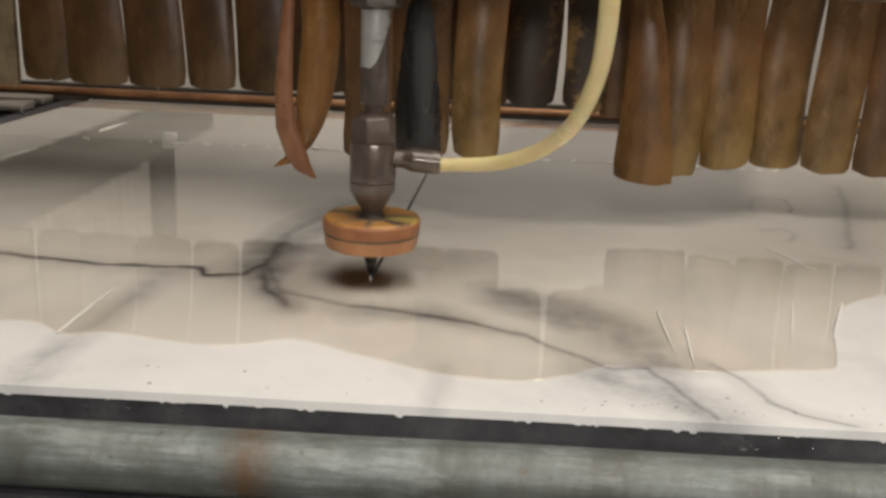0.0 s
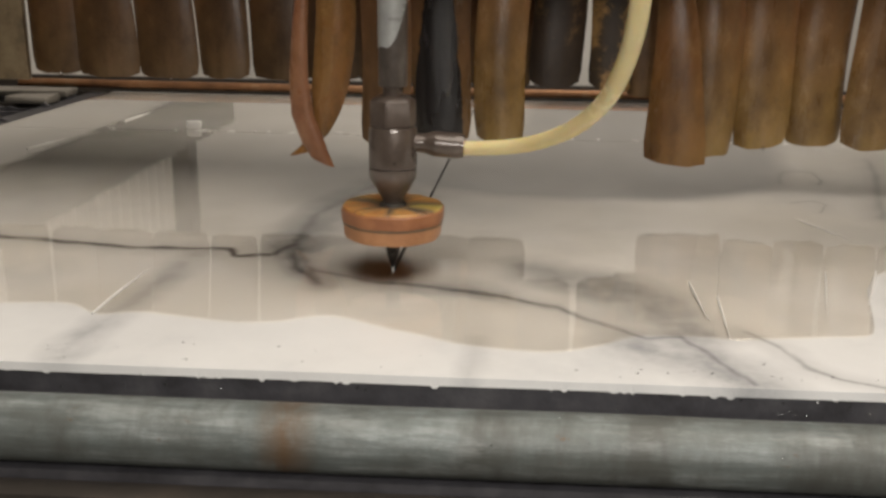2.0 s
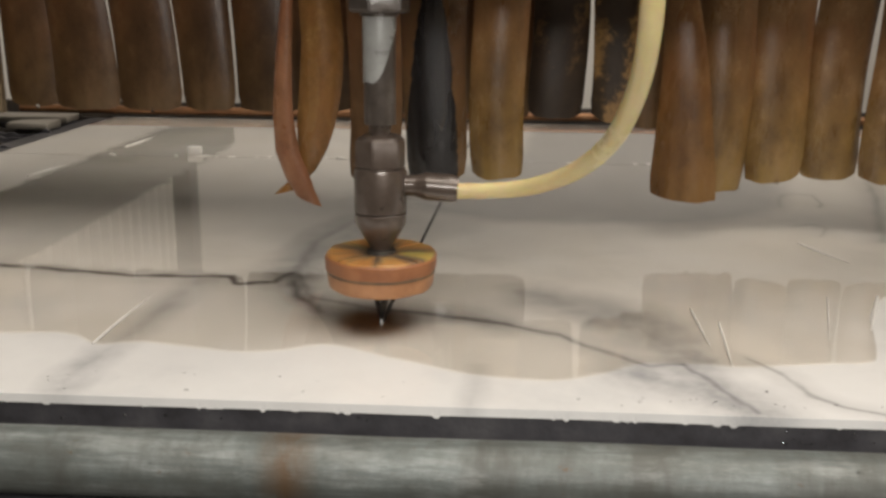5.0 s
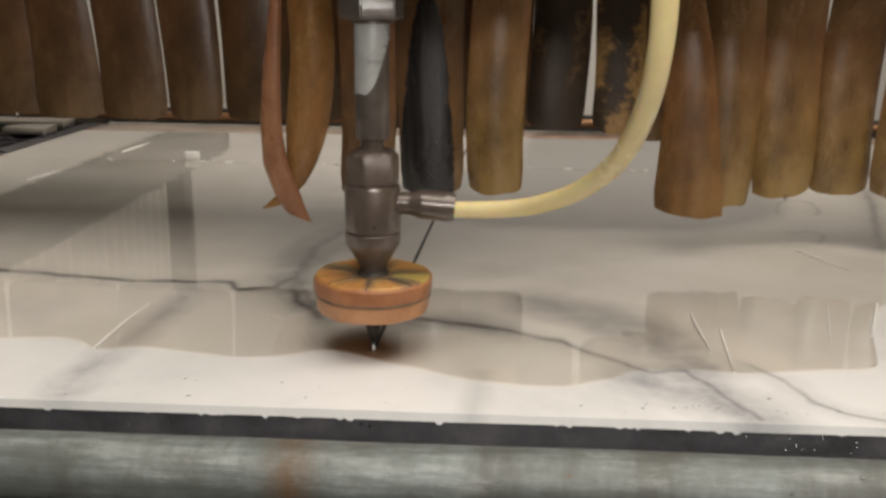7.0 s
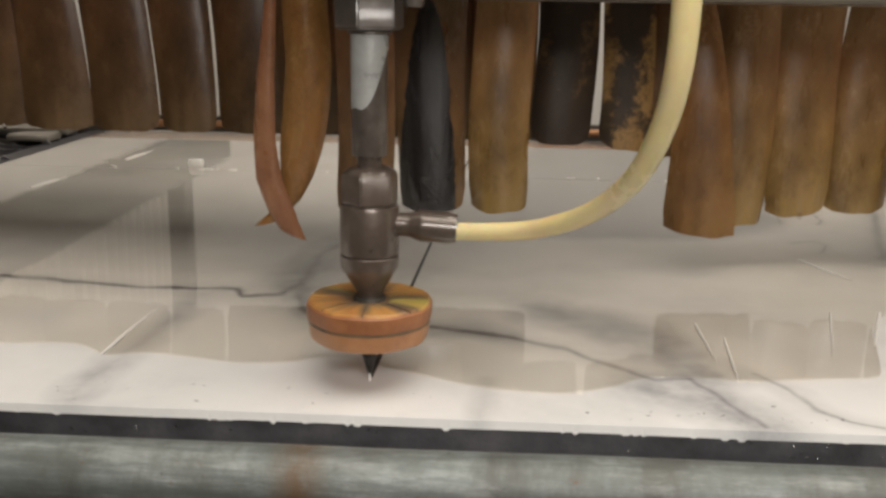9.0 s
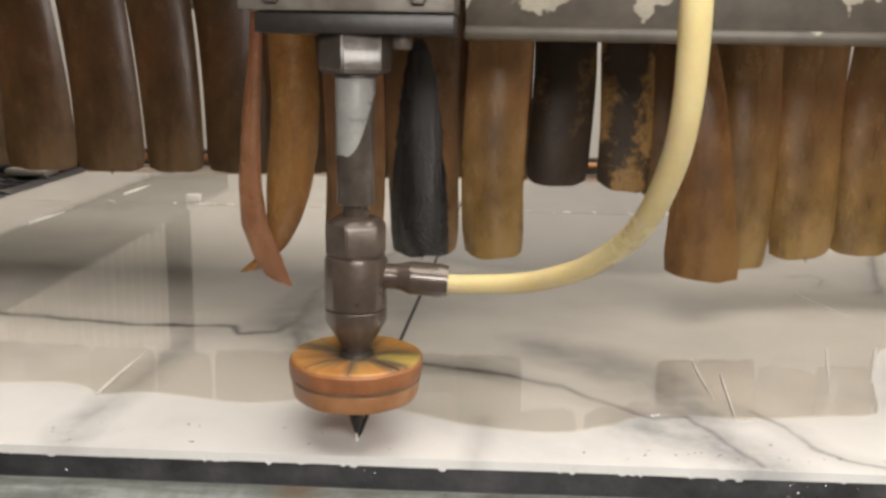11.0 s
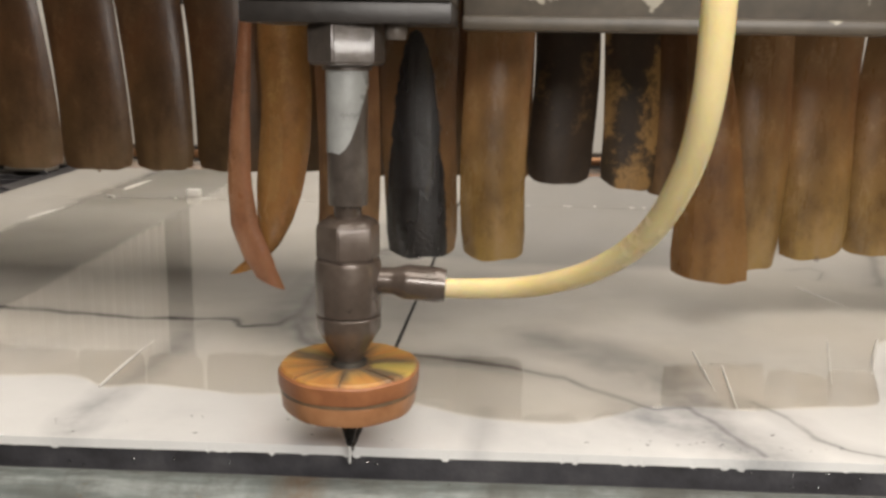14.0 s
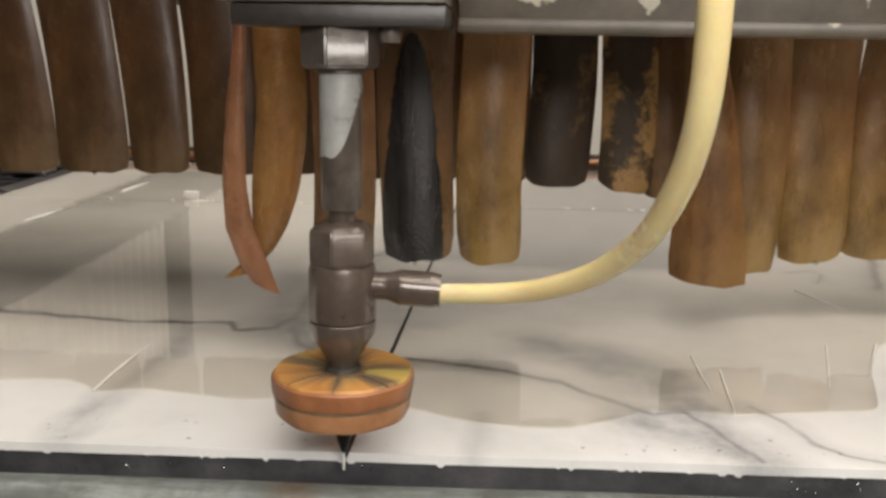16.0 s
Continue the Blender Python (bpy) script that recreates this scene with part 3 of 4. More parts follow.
def droplets():
    rng = random.Random(9)
    bm = bmesh.new()
    for _ in range(70):
        x = rng.uniform(-0.3, 0.34) if rng.random() < 0.5 else rng.uniform(0.12, 0.3)
        m = Matrix.Translation((x, 0.0005 + rng.uniform(-0.0004, 0.0002), -rng.uniform(0.003, 0.013))) @ Matrix.Diagonal((1, 0.6, 1, 1))
        bmesh.ops.create_uvsphere(bm, u_segments=8, v_segments=5, radius=rng.uniform(0.0003, 0.0008), matrix=m)
    for _ in range(36):
        a = radians(rng.uniform(25, 125))
        x = rng.uniform(0.10, 0.33) if rng.random() < 0.7 else rng.uniform(-0.25, 0.1)
        m = Matrix.Translation((x, -0.0273 - 0.0146 * math.cos(a), -0.0174 + 0.0146 * math.sin(a)))
        bmesh.ops.create_uvsphere(bm, u_segments=8, v_segments=5, radius=rng.uniform(0.0003, 0.0008), matrix=m)
    ob = part("water_drops", bm, DROP)
    tagged(ob, "clear water drops clinging to the slab edge and pipe", "water drops", kind="stuff")


droplets()


def front_pipe():
    bm = bmesh.new()
    n, segs, r = 160, 28, 0.0145
    rings = []
    for i in range(n + 1):
        x = -0.75 + 1.75 * i / n
        rr = r * (1 + 0.012 * noise.noise((x * 14, 0, 0)))
        rings.append([bm.verts.new((x, rr * math.cos(2 * math.pi * k / segs), rr * math.sin(2 * math.pi * k / segs) + 0.0004 * noise.noise((x * 9, 5, 0)))) for k in range(segs)])
    for a, b in zip(rings, rings[1:]):
        for k in range(segs):
            bm.faces.new((a[k], a[(k + 1) % segs], b[(k + 1) % segs], b[k]))
    bm.faces.new(rings[0][::-1])
    bm.faces.new(rings[-1])
    ob = part("front_pipe", bm, PIPE)
    ob.location = (0, -0.0273, -0.0174)
    return tagged(ob, "galvanised steel pipe with rust bands along the slab's front edge", "pipe")


front_pipe()
tagged(part("pipe_bracket", box(-0.75, 1.0, -0.036, 0.0, -0.050, -0.0325, 0.001), DARKWET), "blackish wet steel ledge that carries the front pipe", "ledge")
tagged(part("tank_wall_front", box(-0.75, 1.0, -0.05, -0.0365, -0.30, -0.036, 0.002), TANK), "dark rust-stained steel wall of the cutting tank", "tank wall", kind="structure")
tagged(part("tank_wall_back", box(-0.95, 1.0, 1.06, 1.08, -0.30, 0.012, 0.002), TANK), "dark steel back wall of the cutting tank", "tank wall", kind="structure")
tagged(part("tank_wall_left", box(-0.97, -0.95, -0.05, 1.08, -0.30, 0.01, 0.002), TANK), "dark steel side wall of the cutting tank", "tank wall", kind="structure")
tagged(part("tank_wall_right", box(1.0, 1.02, -0.05, 1.08, -0.30, 0.01, 0.002), TANK), "dark steel side wall of the cutting tank", "tank wall", kind="structure")


def rod(name, pts, r, material, label, cat):
    return tagged(part(name, tube(pts, r, 14, 10), material), label, cat)


rod("copper_rod", ((-0.70, 0.985, 0.010), (-0.3, 0.987, 0.009), (0.1, 0.990, 0.009), (0.5, 0.993, 0.009), (0.95, 0.996, 0.010)), 0.0062, COPPER, "rusty copper-coloured rod along the slab's far edge", "rod")


def slats():
    """Torn support slats in the tank beside the slab."""
    rng = random.Random(3)
    tank = tagged(new("slat_bed"), "black worn support slats of the cutting tank beside the slab", "slat bed")
    for k in range(13):
        y = 0.50 + 0.042 * k + rng.uniform(-0.006, 0.006)
        bm = bmesh.new()
        n = 40
        cols = []
        for i in range(n + 1):
            x = -0.945 + 0.37 * i / n
            top = -0.006 + 0.006 * noise.noise((x * 60, y * 30, 0)) + (0.006 if rng.random() < 0.15 else 0)
            cols.append([bm.verts.new((x, y - 0.002, -0.1)), bm.verts.new((x, y - 0.002, top)), bm.verts.new((x, y + 0.002, top)), bm.verts.new((x, y + 0.002, -0.1))])
        for a, b in zip(cols, cols[1:]):
            for j in range(3):
                bm.faces.new((a[j], b[j], b[j + 1], a[j + 1]))
        part("slat", bm, DARKWET if k % 3 else TANK, tank, smooth=False)


slats()
for x, y, sx, sy in ((-0.66, 0.93, 0.06, 0.02), (-0.75, 0.80, 0.05, 0.03), (-0.62, 0.86, 0.03, 0.02)):
    bm = box(-sx, sx, -sy, sy, -0.004, 0.006, 0.003)
    for v in bm.verts:
        v.co += Vector((0.006 * noise.noise(v.co * 40), 0.006 * noise.noise(v.co * 50 + Vector((3, 0, 0))), 0.003 * noise.noise(v.co * 60)))
    ob = part("offcut", bm, CONCRETE)
    ob.location = (x, y, 0.002)
    tagged(ob, "small dirty offcut of slab lying on the tank slats", "offcut", "offcuts")


def streak(pts, r):
    ob = part("residue_streak", tube([(x, y, 0.0009) for x, y in pts], lambda u: r * (0.25 + 0.75 * math.sin(math.pi * min(1, 0.15 + u)) ** 0.6), 8, 6), CHALK)
    tagged(ob, "thin straight white streak drawn on the wet slab like a reflection", "streak", "residue streaks")


# raised white streaks; the right-hand ones stand in for slit reflections
streak(((-0.2062, 0.062), (-0.2060, 0.100), (-0.2045, 0.138)), 0.0008)
streak(((0.220, 0.307), (0.239, 0.252)), 0.0007)
streak(((0.111, 0.146), (0.109, 0.083)), 0.0006)
streak(((0.122, 0.122), (0.114, 0.056)), 0.0006)
streak(((-0.433, 0.695), (-0.428, 0.770)), 0.0016)
streak(((-0.456, 0.505), (-0.448, 0.570)), 0.0014)
streak(((0.198, 0.175), (0.174, 0.098)), 0.0005)
streak(((0.229, 0.178), (0.202, 0.116)), 0.0011)

# specks on the dry front of the slab and crumbs along the joint
def specks():
    rng = random.Random(21)
    bm = bmesh.new()
    for k in range(46):
        if k < 16:
            x, y = rng.choice((0.08, 0.13, 0.165)) + rng.uniform(-0.02, 0.02), 0.014 + rng.uniform(-0.003, 0.003)
        else:
            x, y = rng.uniform(-0.3, 0.35), rng.uniform(0.006, 0.03)
        m = Matrix.Translation((x, y, 0.0002)) @ Matrix.Diagonal((rng.uniform(1, 4), 1, 0.4, 1))
        bmesh.ops.create_icosphere(bm, subdivisions=1, radius=rng.uniform(0.0001, 0.00042), matrix=m)
    tagged(part("grit", bm, SLOT), "dark grit specks on the dry slab near its edge", "grit", kind="stuff")
    bm = bmesh.new()
    for k in range(60):
        m = Matrix.Translation((rng.uniform(-0.5, 0.6), 0.641 + rng.uniform(-0.004, 0.005), 0.001)) @ Euler((0, 0, rng.uniform(0, 6))).to_matrix().to_4x4() @ Matrix.Diagonal((rng.uniform(1, 5), 1, 0.7, 1))
        bmesh.ops.create_icosphere(bm, subdivisions=1, radius=rng.uniform(0.0006, 0.002), matrix=m)
    tagged(part("crumbs", bm, CHALK), "white stone crumbs along the cut joint", "crumbs", kind="stuff")


specks()
ob = part("stone_chip", box(-0.008, 0.008, -0.005, 0.005, 0, 0.009, 0.003), CHALK)
ob.location = (-0.338, 0.655, 0.0005)
tagged(ob, "small pale stone chip on the cut joint", "stone chip")


# ---- gantry ----
def cutting_head():
    head = tagged(new("cutting_head"), "dark steel waterjet cutting head with hex nuts and nozzle", "cutting head")
    part("carriage_block", box(-0.0385, 0.0420, -0.018, 0.055, 0.1812, 0.1895, 0.0012), BLOCK, head, "black lower carriage block")
    up = part("carriage_plate", box(-0.044, 0.0420, -0.022, 0.055, 0.1898, 0.26, 0.0015), BLOCKTOP, head, "scuffed grey carriage plate")
    for bx in (-0.030, 0.028):
        b = part("bolt", lathe(((0.0042, 0), (0.0042, 0.003), (0.0036, 0.0036)), 6), NUTMETAL, up)
        b.matrix_basis = pose(bx, -0.0225, 0.1965, 90, 0, 0)
    b = part("bolt", lathe(((0.004, -0.002), (0.0045, 0.0), (0.0045, 0.004), (0.0036, 0.0046)), 12), NUTMETAL, up)
    b.matrix_basis = pose(0.020, -0.006, 0.1775)
    part("neck", lathe(((0.0105, 0.180), (0.0105, 0.19)), 32), BLOCK, head)
    nut = lathe(((0.0142, 0.1652), (0.0158, 0.1662), (0.0158, 0.1815), (0.0140, 0.1836)), 6, radians(78))
    bmesh.ops.bevel(nut, geom=list(nut.edges), offset=0.0007, segments=2, affect="EDGES")
    n = part("upper_nut", nut, NUTMETAL, head, "wet worn steel hex nut")
    part("thread", lathe(((0.0098, 0.1636), (0.0098, 0.166)), 28), NUTMETAL, n)
    wrap = lathe(((0.00845, 0.1290), (0.0085, 0.1300), (0.0086, 0.158), (0.0085, 0.1642)), 40)
    for v in wrap.verts:
        if v.co.z < 0.14:
            v.co.z += 0.002 + 0.027 * max(0.0, (v.co.x / 0.0085 + 0.25) / 1.25) ** 2 + 0.001 * noise.noise(v.co * 300)
    part("wrap", wrap, TAPE, head, "pale grey wrap on the steel tube")
    part("tube", lathe(((0.0080, 0.1095), (0.0082, 0.1110), (0.0082, 0.163)), 32), NUTMETAL, head)
    part("ring", lathe(((0.0058, 0.104), (0.0058, 0.1095)), 28), HEADMETAL, head)
    c = lathe(((0.0125, 0.0868), (0.0136, 0.0876), (0.0136, 0.1004), (0.0126, 0.1022), (0.0085, 0.1046)), 6, radians(80))
    bmesh.ops.bevel(c, geom=list(c.edges), offset=0.0006, segments=2, affect="EDGES")
    part("lower_nut", c, HEADMETAL, head, "dark steel hex collar")
    body = part("body", lathe(((0.0128, 0.0635), (0.0136, 0.0640), (0.0138, 0.0655), (0.0138, 0.0845), (0.0132, 0.0866), (0.0115, 0.0872)), 48), HEADMETAL, head)
    part("cone", lathe(((0.0050, 0.0395), (0.0062, 0.0455), (0.0072, 0.0468), (0.0136, 0.0575), (0.0137, 0.0628), (0.0130, 0.0634)), 48), HEADMETAL, head)
    port = part("side_port", tube(((0.008, 0, 0.0778), (0.018, 0.0, 0.0776), (0.026, 0.0, 0.0772), (0.0405, 0.0, 0.0762)), lambda u: 0.0056 + 0.0018 * min(1, max(0, (u - 0.35) * 4)) - 0.0006 * (u > 0.96), 24, 10), HEADMETAL, body, "dark side port for the abrasive hose")
    nz = part("nozzle", lathe(((0.0007, 0.0035), (0.0014, 0.0045), (0.0042, 0.0145), (0.0044, 0.0165), (0.0044, 0.045)), 24), NOZZLE, head, "dark carbide focusing nozzle")
    part("water_jet", lathe(((0.0006, -0.0045), (0.0008, 0.0), (0.0006, 0.004)), 10), JETWHITE, nz, "thin white water jet")
    return on_gantry(head, 0, 0, 0)


def splash_guard():
    guard = tagged(new("splash_guard"), "round orange rubber splash guard of two stacked discs", "splash guard")

    def facet(a):
        return 1.0 - 0.022 * (0.5 + 0.5 * math.cos(8 * a + 0.6)) + 0.006 * math.sin(3 * a)

    up = part("upper_disc", lathe(((0.0285, -0.0080), (0.0296, -0.0076), (0.0300, -0.0060), (0.0301, -0.0008), (0.0294, 0.0), (0.012, 0.0003)), 64, 0, facet), GUARDSIDE, guard)
    for k in range(8):
        # wedge petals on the upper face, parted by slots
        a0, a1 = 2 * math.pi * k / 8 + 0.01 + 0.03 * (k % 3), 2 * math.pi * (k + 1) / 8
        bm = bmesh.new()
        n = 8
        top, low = [], []
        for r, z in ((0.0085, 0.0004), (0.016, 0.0012), (0.0285, 0.0012), (0.0293, 0.0004)):
            gap = 0.00012 / r * 2
            row = [(r * facet(a) * math.cos(a), r * facet(a) * math.sin(a), z + 0.0003 * noise.noise((a * 5, r * 300, k))) for a in [a0 + gap + (a1 - a0 - 2 * gap) * i / n for i in range(n + 1)]]
            top.append([bm.verts.new(p) for p in row])
        for p, q in zip(top, top[1:]):
            for i in range(n):
                bm.faces.new((p[i], p[i + 1], q[i + 1], q[i]))
        base = [bm.verts.new((v.co.x, v.co.y, -0.001)) for v in top[0]]
        rim = [bm.verts.new((v.co.x, v.co.y, -0.001)) for v in top[-1]]
        for i in range(n):
            bm.faces.new((base[i + 1], base[i], top[0][i], top[0][i + 1]))
            bm.faces.new((rim[i], rim[i + 1], top[-1][i + 1], top[-1][i]))
        for e in (0, n):
            bm.faces.new([base[e], *[r[e] for r in top], rim[e]])
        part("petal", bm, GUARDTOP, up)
    part("slot_floor", lathe(((0.0278, 0.0002), (0.0276, 0.0005), (0.006, 0.0006)), 48), RECESS, up, "grey-brown floor of the radial slots")
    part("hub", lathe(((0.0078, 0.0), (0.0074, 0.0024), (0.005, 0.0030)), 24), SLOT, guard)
    part("seam", lathe(((0.0290, -0.0092), (0.0290, -0.0078)), 48), RECESS, guard, "dark seam between the discs")
    part("lower_disc", lathe(((0.0262, -0.0176), (0.0276, -0.0172), (0.0284, -0.0158), (0.0290, -0.0096), (0.0284, -0.0090)), 64, 0, facet), GUARDLOW, guard)
    return on_gantry(guard, 0, 0, 0.0405)


cutting_head()
splash_guard()
hose = part("abrasive_hose", tube(((0.0383, 0.0000, 0.0751), (0.0523, -0.0044, 0.0764), (0.0681, -0.0104, 0.0787), (0.0809, -0.0192, 0.0829), (0.0965, -0.0333, 0.0918), (0.1080, -0.0503, 0.1044), (0.1147, -0.0681, 0.1190), (0.1186, -0.0873, 0.1393), (0.1191, -0.1021, 0.1590), (0.1182, -0.1110, 0.1792), (0.1165, -0.1169, 0.1992), (0.1129, -0.1221, 0.2283)), lambda u: 0.0041 + 0.0010 * u, 18, 10), HOSE)
on_gantry(tagged(hose, "cream translucent plastic abrasive hose curving up from the head", "hose"), 0, 0, 0)

# slot that the jet leaves behind it
bm = box(-0.0009, 0.0009, 0.003, 0.78, 0.0, 0.0011)
for v in bm.verts:
    v.co.x += SKEW * v.co.y
kerf = part("cut_kerf", bm, DARKKERF, smooth=False)
on_gantry(tagged(kerf, "narrow dark straight cut behind the water jet", "cut"), 0, 0, 0)


def gantry_beam():
    beam = tagged(new("gantry_beam"), "brown-grey gantry beam with flaking pale paint", "gantry beam")
    part("beam_body", box(0.0445, 0.95, 0.045, 0.075, 0.0, 0.09, 0.0015), BEAM, beam)
    part("lower_flange", box(0.0445, 0.95, 0.030, 0.044, 0.0, 0.0062, 0.0015), BEAM, beam)
    on_gantry(beam, 0, 0, 0.1800)
    rail = tagged(new("curtain_rail"), "dark steel rail that carries the rubber curtain", "curtain rail")
    part("rail_bar", box(-0.45, 0.95, 0.334, 0.356, 0.0, 0.03, 0.003), BLOCK, rail)
    part("rail_bar", box(-0.03, 0.95, 0.225, 0.262, 0.0, 0.03, 0.003), BLOCK, rail)
    part("rail_bar", box(-0.12, 0.12, 0.132, 0.195, 0.0, 0.03, 0.003), BLOCK, rail)
    # out-of-view plate added to keep overhead light off strips and slab
    part("cover_plate", box(-0.46, 0.22, 0.150, 0.36, 0.0302, 0.05, 0.003), BLOCK, rail, "unseen dark plate added to shade the curtain and slab")
    on_gantry(rail, 0, 0, 0.262)


gantry_beam()

LABELS = {
    "BROWN": "brown dirty rubber curtain strip hanging from the gantry",
    "OLIVE": "olive amber wet rubber curtain strip hanging from the gantry",
    "FLAP": "reddish brown translucent rubber strip lapped over its neighbour",
    "SOOT": "soot-black wet rubber curtain strip hanging from the gantry",
    "SMEAR": "brown wet rubber curtain strip with a black soot smear",
    "MOTTLE": "black and rust mottled rubber curtain strip on the gantry",
    "AMBER": "amber glossy rubber curtain strip hanging from the gantry",
}
MATS = {"FLAP": FLAP, "BROWN": BROWN, "SMEAR": SMEAR, "OLIVE": OLIVE, "SOOT": SOOT, "MOTTLE": MOTTLE, "AMBER": AMBER}


def strip(seed, x, y, z, w, tall, kind, bulge=0.16, lean=0.0, turn=0.0, thick=0.004, taper=0.0, drop=0.0, wave=0.0016):
    """One curtain strip: x, y, z of its lower end's middle; lean: sideways shift at the top."""
    rng = random.Random(seed)
    rows, n = [], 18
    for j in range(n + 1):
        u = j / n
        # rounded lower end, slight waist and swell
        ww = w * (1 - taper * u) * (1 + 0.03 * math.sin(3 * u + seed))
        if j == 0:
            ww *= 0.93
        wob = wave * math.sin(2.3 * u * 3 + seed * 1.7)
        rows.append((lean * u * u + wob, 0.005 * math.sin(2.0 * u + seed) - 0.004 * (seed % 2), u * tall, ww, turn * (1 - 0.5 * u) + 4 * math.sin(seed + 2 * u)))
    bm = blade(rows, bulge, thick, 18)
    for v in bm.verts:
        k = max(0.0, 1 - v.co.z / 0.035)
        v.co.z += k * (drop * (v.co.x / w) + 0.0046 * min(1.2, abs(2 * v.co.x / w)) ** 4 + 0.0015 * noise.noise((v.co.x * 90, seed, 0)))
    ob = part("curtain_strip", bm, MATS[kind])
    tagged(ob, LABELS[kind], "curtain strip", "rubber curtain")
    if seed in (4, 2, 12, 19, 17):
        bead = bmesh.new()
        bmesh.ops.create_uvsphere(bead, u_segments=12, v_segments=8, radius=0.0018, matrix=Matrix.Translation((0.003 * (seed % 3), -0.006 - bulge * w * 0.9, 0.0006)) @ Matrix.Diagonal((0.9, 0.9, 1.3, 1)))
        part("water_drop", bead, DROP, ob, "clear hanging water drop")
    return on_gantry(ob, x, y, z)


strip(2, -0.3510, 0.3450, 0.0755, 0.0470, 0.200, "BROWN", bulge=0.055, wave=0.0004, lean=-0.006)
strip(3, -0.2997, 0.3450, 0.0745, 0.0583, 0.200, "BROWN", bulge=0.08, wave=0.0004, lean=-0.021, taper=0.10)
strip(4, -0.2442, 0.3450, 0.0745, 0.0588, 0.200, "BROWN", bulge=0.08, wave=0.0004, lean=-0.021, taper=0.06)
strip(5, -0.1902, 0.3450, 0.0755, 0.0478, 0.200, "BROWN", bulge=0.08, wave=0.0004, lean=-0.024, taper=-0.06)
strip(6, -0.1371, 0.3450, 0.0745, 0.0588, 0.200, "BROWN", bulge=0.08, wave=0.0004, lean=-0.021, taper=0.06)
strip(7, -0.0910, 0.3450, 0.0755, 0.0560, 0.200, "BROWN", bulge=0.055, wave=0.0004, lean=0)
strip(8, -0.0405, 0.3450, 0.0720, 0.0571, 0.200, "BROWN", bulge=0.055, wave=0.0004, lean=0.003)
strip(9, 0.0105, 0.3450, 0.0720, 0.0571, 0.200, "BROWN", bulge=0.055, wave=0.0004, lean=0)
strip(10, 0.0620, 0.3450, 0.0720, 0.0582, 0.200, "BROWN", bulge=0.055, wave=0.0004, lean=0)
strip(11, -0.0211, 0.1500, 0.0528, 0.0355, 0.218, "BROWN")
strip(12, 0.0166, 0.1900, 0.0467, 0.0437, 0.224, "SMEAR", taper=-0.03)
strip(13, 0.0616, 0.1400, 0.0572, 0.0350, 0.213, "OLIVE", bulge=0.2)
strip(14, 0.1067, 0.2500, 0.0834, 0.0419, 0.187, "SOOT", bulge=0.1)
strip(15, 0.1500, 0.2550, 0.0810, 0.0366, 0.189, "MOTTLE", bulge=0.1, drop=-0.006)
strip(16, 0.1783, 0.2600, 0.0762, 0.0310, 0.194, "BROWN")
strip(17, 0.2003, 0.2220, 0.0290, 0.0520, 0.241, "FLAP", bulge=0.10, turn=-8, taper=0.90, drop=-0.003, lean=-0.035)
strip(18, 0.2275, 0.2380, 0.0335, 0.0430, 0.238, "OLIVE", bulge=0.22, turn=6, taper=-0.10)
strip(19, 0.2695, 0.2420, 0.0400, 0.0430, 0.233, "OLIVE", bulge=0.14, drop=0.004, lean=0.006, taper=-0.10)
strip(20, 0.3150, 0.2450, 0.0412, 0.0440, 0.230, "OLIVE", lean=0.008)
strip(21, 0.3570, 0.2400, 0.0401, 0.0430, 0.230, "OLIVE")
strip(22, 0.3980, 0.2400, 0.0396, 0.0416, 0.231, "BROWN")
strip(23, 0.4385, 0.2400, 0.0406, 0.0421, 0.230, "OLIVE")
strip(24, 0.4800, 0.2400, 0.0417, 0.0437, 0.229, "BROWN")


def pointed(bm, z_end, x_mid, slope):
    """Slant the lowest rows of a tail so that it ends in a point."""
    for v in bm.verts:
        k = max(0.0, 1 - (v.co.z - z_end) / 0.006)
        v.co.z += k * slope * (v.co.x - x_mid)
    return bm


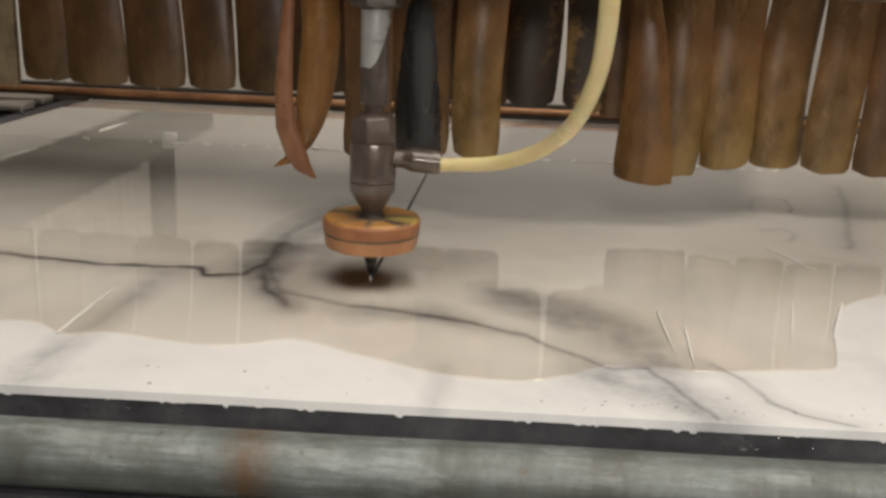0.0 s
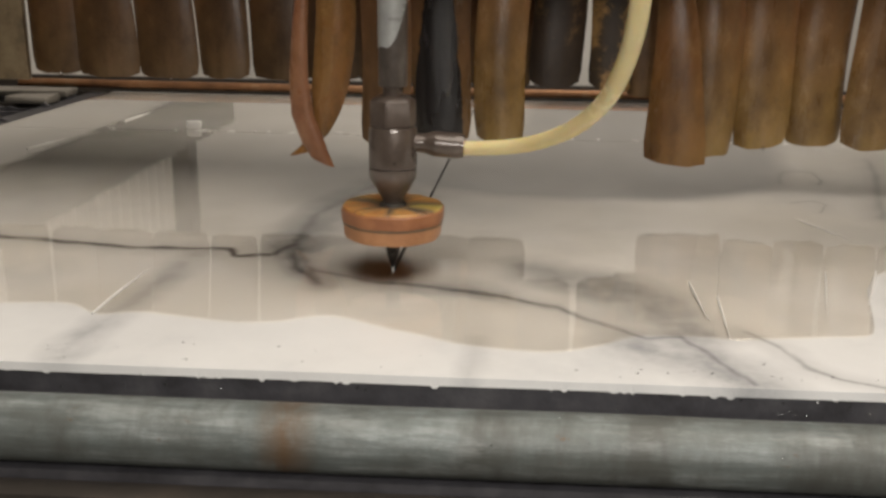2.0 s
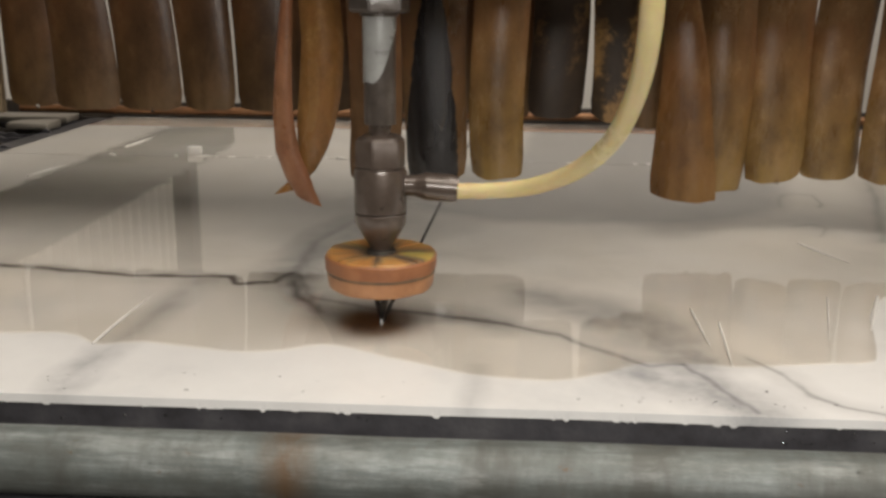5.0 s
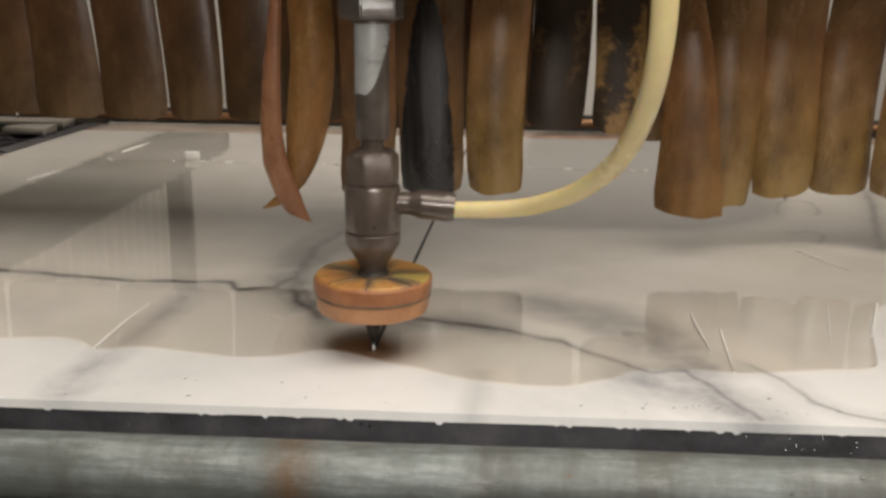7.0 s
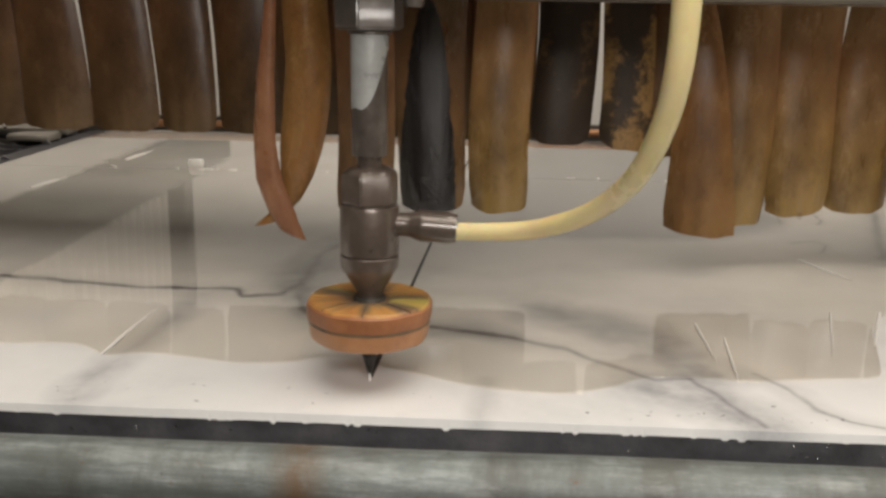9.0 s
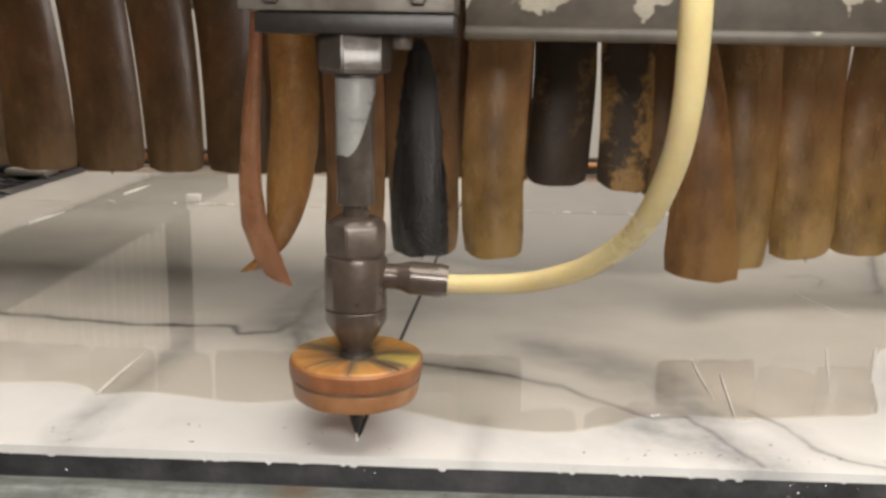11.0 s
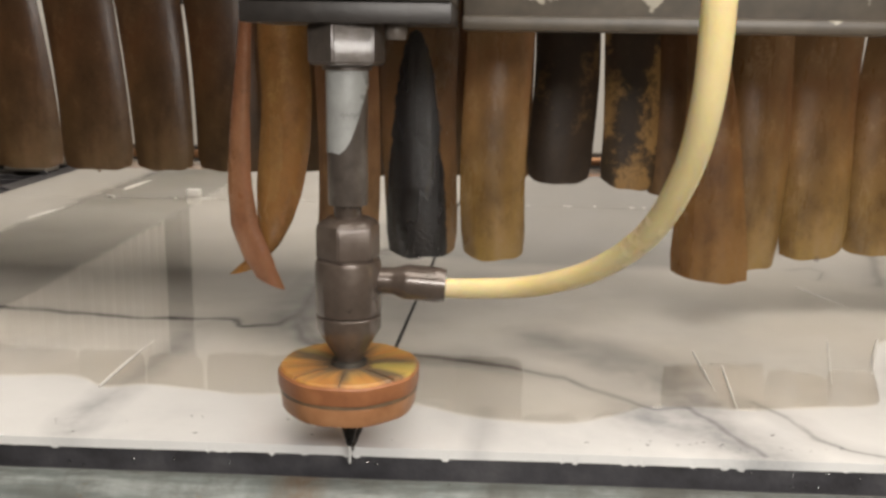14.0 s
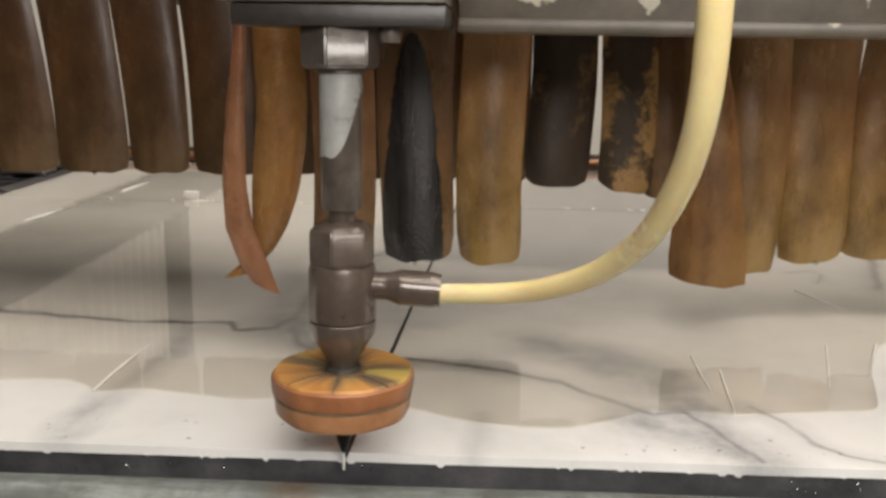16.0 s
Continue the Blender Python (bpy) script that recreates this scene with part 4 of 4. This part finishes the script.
def fork_strip():
    """Split amber strip whose two tails cross at the lower end."""
    ob = tagged(new("split_strip"), "split orange-amber rubber strip with two crossed tails", "curtain strip", "rubber curtain")
    part("wide_tail", pointed(blade(((-0.0862, 0.1640, 0.0397, 0.0177, 4), (-0.0830, 0.1640, 0.0427, 0.0145, 4), (-0.0798, 0.1640, 0.0456, 0.0128, 4), (-0.0770, 0.1640, 0.0487, 0.0109, 4), (-0.0746, 0.1640, 0.0519, 0.0122, 4), (-0.0722, 0.1640, 0.0550, 0.0134, 4), (-0.0703, 0.1640, 0.0598, 0.0156, 4), (-0.0687, 0.1640, 0.0650, 0.0181, 4), (-0.0671, 0.1640, 0.0705, 0.0206, 4), (-0.0657, 0.1640, 0.0782, 0.0234, 4), (-0.0644, 0.1640, 0.0858, 0.0261, 4), (-0.0631, 0.1640, 0.0947, 0.0279, 4), (-0.0617, 0.1640, 0.1047, 0.0286, 4), (-0.0604, 0.1640, 0.1147, 0.0294, 4), (-0.0596, 0.1640, 0.1246, 0.0292, 4), (-0.0589, 0.1640, 0.1344, 0.0290, 4), (-0.0586, 0.1640, 0.1454, 0.0287, 4), (-0.0595, 0.1640, 0.1598, 0.0285, 4), (-0.0604, 0.1640, 0.1740, 0.0282, 4), (-0.0605, 0.1640, 0.1954, 0.0280, 4), (-0.0602, 0.1640, 0.2207, 0.0277, 4), (-0.0598, 0.1640, 0.2455, 0.0275, 4)), 0.16, 0.0035, 10), 0.0397, -0.0862, 0.25), AMBER, ob, "glossy amber wide tail")
    part("narrow_tail", pointed(blade(((-0.0691, 0.1560, 0.0346, 0.0183, -8), (-0.0712, 0.1560, 0.0392, 0.0161, -8), (-0.0733, 0.1560, 0.0438, 0.0159, -8), (-0.0754, 0.1560, 0.0483, 0.0181, -8), (-0.0774, 0.1560, 0.0533, 0.0178, -8), (-0.0794, 0.1560, 0.0586, 0.0177, -8), (-0.0813, 0.1560, 0.0639, 0.0174, -8), (-0.0833, 0.1560, 0.0691, 0.0171, -8), (-0.0840, 0.1560, 0.0768, 0.0162, -8), (-0.0847, 0.1560, 0.0844, 0.0155, -8), (-0.0854, 0.1560, 0.0920, 0.0146, -8), (-0.0855, 0.1560, 0.1014, 0.0138, -8), (-0.0850, 0.1560, 0.1127, 0.0130, -8), (-0.0844, 0.1560, 0.1238, 0.0122, -8), (-0.0839, 0.1560, 0.1349, 0.0115, -8), (-0.0827, 0.1560, 0.1477, 0.0103, -8), (-0.0816, 0.1560, 0.1603, 0.0093, -8), (-0.0805, 0.1560, 0.1728, 0.0081, -8), (-0.0794, 0.1560, 0.1888, 0.0074, -8), (-0.0785, 0.1560, 0.2079, 0.0072, -8), (-0.0776, 0.1560, 0.2268, 0.0070, -8), (-0.0767, 0.1560, 0.2454, 0.0067, -8)), 0.12, 0.003, 8), 0.0346, -0.0691, -0.4), RED, ob, "reddish thin tail seen edge-on")
    return on_gantry(ob, 0, 0, 0)


fork_strip()
side = part("side_plate", box(-0.4178, -0.3721, 0.328, 0.336, 0.0709, 0.26, 0.002), PALE)
on_gantry(tagged(side, "flaked pale painted end plate of the gantry", "end plate"), 0, 0, 0)

# ---- the hall around ----
tagged(part("floor", box(-4.5, 4.5, -4.0, 6.5, -0.9, -0.8), CONCRETE), "wet grey concrete hall floor", "floor", kind="structure")
tagged(part("ceiling", box(-4.5, 4.5, -4.0, 6.5, 3.2, 3.3), CEILING), "plain grey hall ceiling", "ceiling", kind="structure")
tagged(part("wall_north", box(-4.5, 4.5, 6.5, 6.6, -0.8, 3.2), WALLBACK), "white painted hall wall", "wall", kind="structure")
# three unseen walls kept dark to cut the light they throw back
tagged(part("wall_south", box(-4.5, 4.5, -4.1, -4.0, -0.8, 3.2), WALLDIM), "unseen grey-brown hall wall, darkened to bounce less light", "wall", kind="structure")
tagged(part("wall_east", box(4.5, 4.6, -4.0, 6.5, -0.8, 3.2), WALLDIM), "unseen grey-brown hall wall, darkened to bounce less light", "wall", kind="structure")
tagged(part("wall_west", box(-4.6, -4.5, -4.0, 6.5, -0.8, 3.2), WALLDIM), "unseen grey-brown hall wall, darkened to bounce less light", "wall", kind="structure")
tagged(part("tank_floor", box(-0.95, 1.0, -0.05, 1.06, -0.30, -0.28), TANK), "dark bottom of the cutting tank", "tank floor", kind="structure")
tagged(part("tank_base", box(-0.97, 1.02, -0.05, 1.08, -0.80, -0.301), TANK), "dark steel base of the cutting tank", "tank base", kind="structure")


cab = tagged(new("side_machine"), "long dark machine housing with a ribbed white panel above", "machine")
part("housing", box(-1.9, -1.2, 0.9, 3.95, 0.305, 0.5, 0.02), TANK, cab)
# white lower half added to give the curtain slits a bright backing
part("base_panel", box(-1.9, -1.21, 0.9, 3.95, -0.8, 0.3048, 0.01), WALLPAINT, cab, "white panel added so that the curtain slits look bright")
ribs = bmesh.new()
box(-1.50, -1.48, 0.9, 3.85, 0.5, 2.5, 0.0, ribs)
part("panel", ribs, WALLPAINT, cab, "white ribbed panel")
for k in range(29):
    part("rib", box(-1.48, -1.445, 0.92 + 0.1 * k, 0.955 + 0.1 * k, 0.5, 2.5, 0.004, None, 1), WALLPAINT, cab)
part("post", box(-1.5, -1.40, 3.86, 3.98, 0.5, 2.55, 0.005), TANK, cab)


def tube_lamp(x, y, z, length):
    lamp = tagged(new("tube_lamp"), "lit white tube lamp added on the unseen hall ceiling", "ceiling lamp", "tube lamps")
    part("housing", box(-0.05, 0.05, -length / 2, length / 2, 0.03, 0.07, 0.005), WALLPAINT, lamp)
    part("tube", tube(((0, -length / 2 + 0.02, 0), (0, 0, 0), (0, length / 2 - 0.02, 0)), 0.016, 12, 3), LAMPGLOW, lamp)
    lamp.location = (x, y, z)
    return lamp


# glowing tubes added out of view under the ceiling
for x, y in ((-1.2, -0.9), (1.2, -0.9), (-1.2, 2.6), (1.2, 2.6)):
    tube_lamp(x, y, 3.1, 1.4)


# ---- what moves ----
def swing_at(t):
    for (t0, a0), (t1, a1) in zip(HOSE_SWING, HOSE_SWING[1:]):
        if t <= t1:
            return a0 + (a1 - a0) * (t - t0) / (t1 - t0)
    return 0.0


def motions():
    for ob, x, y, z in MOVING:
        # the hose is turned a little round the head to fit the camera's view
        walk(ob, [(t, pose(HEAD_X + SKEW * s + x, s + y, z, 0, 0, swing_at(t) if ob is hose else 0.0)) for t, s in TRAVEL])


motions()
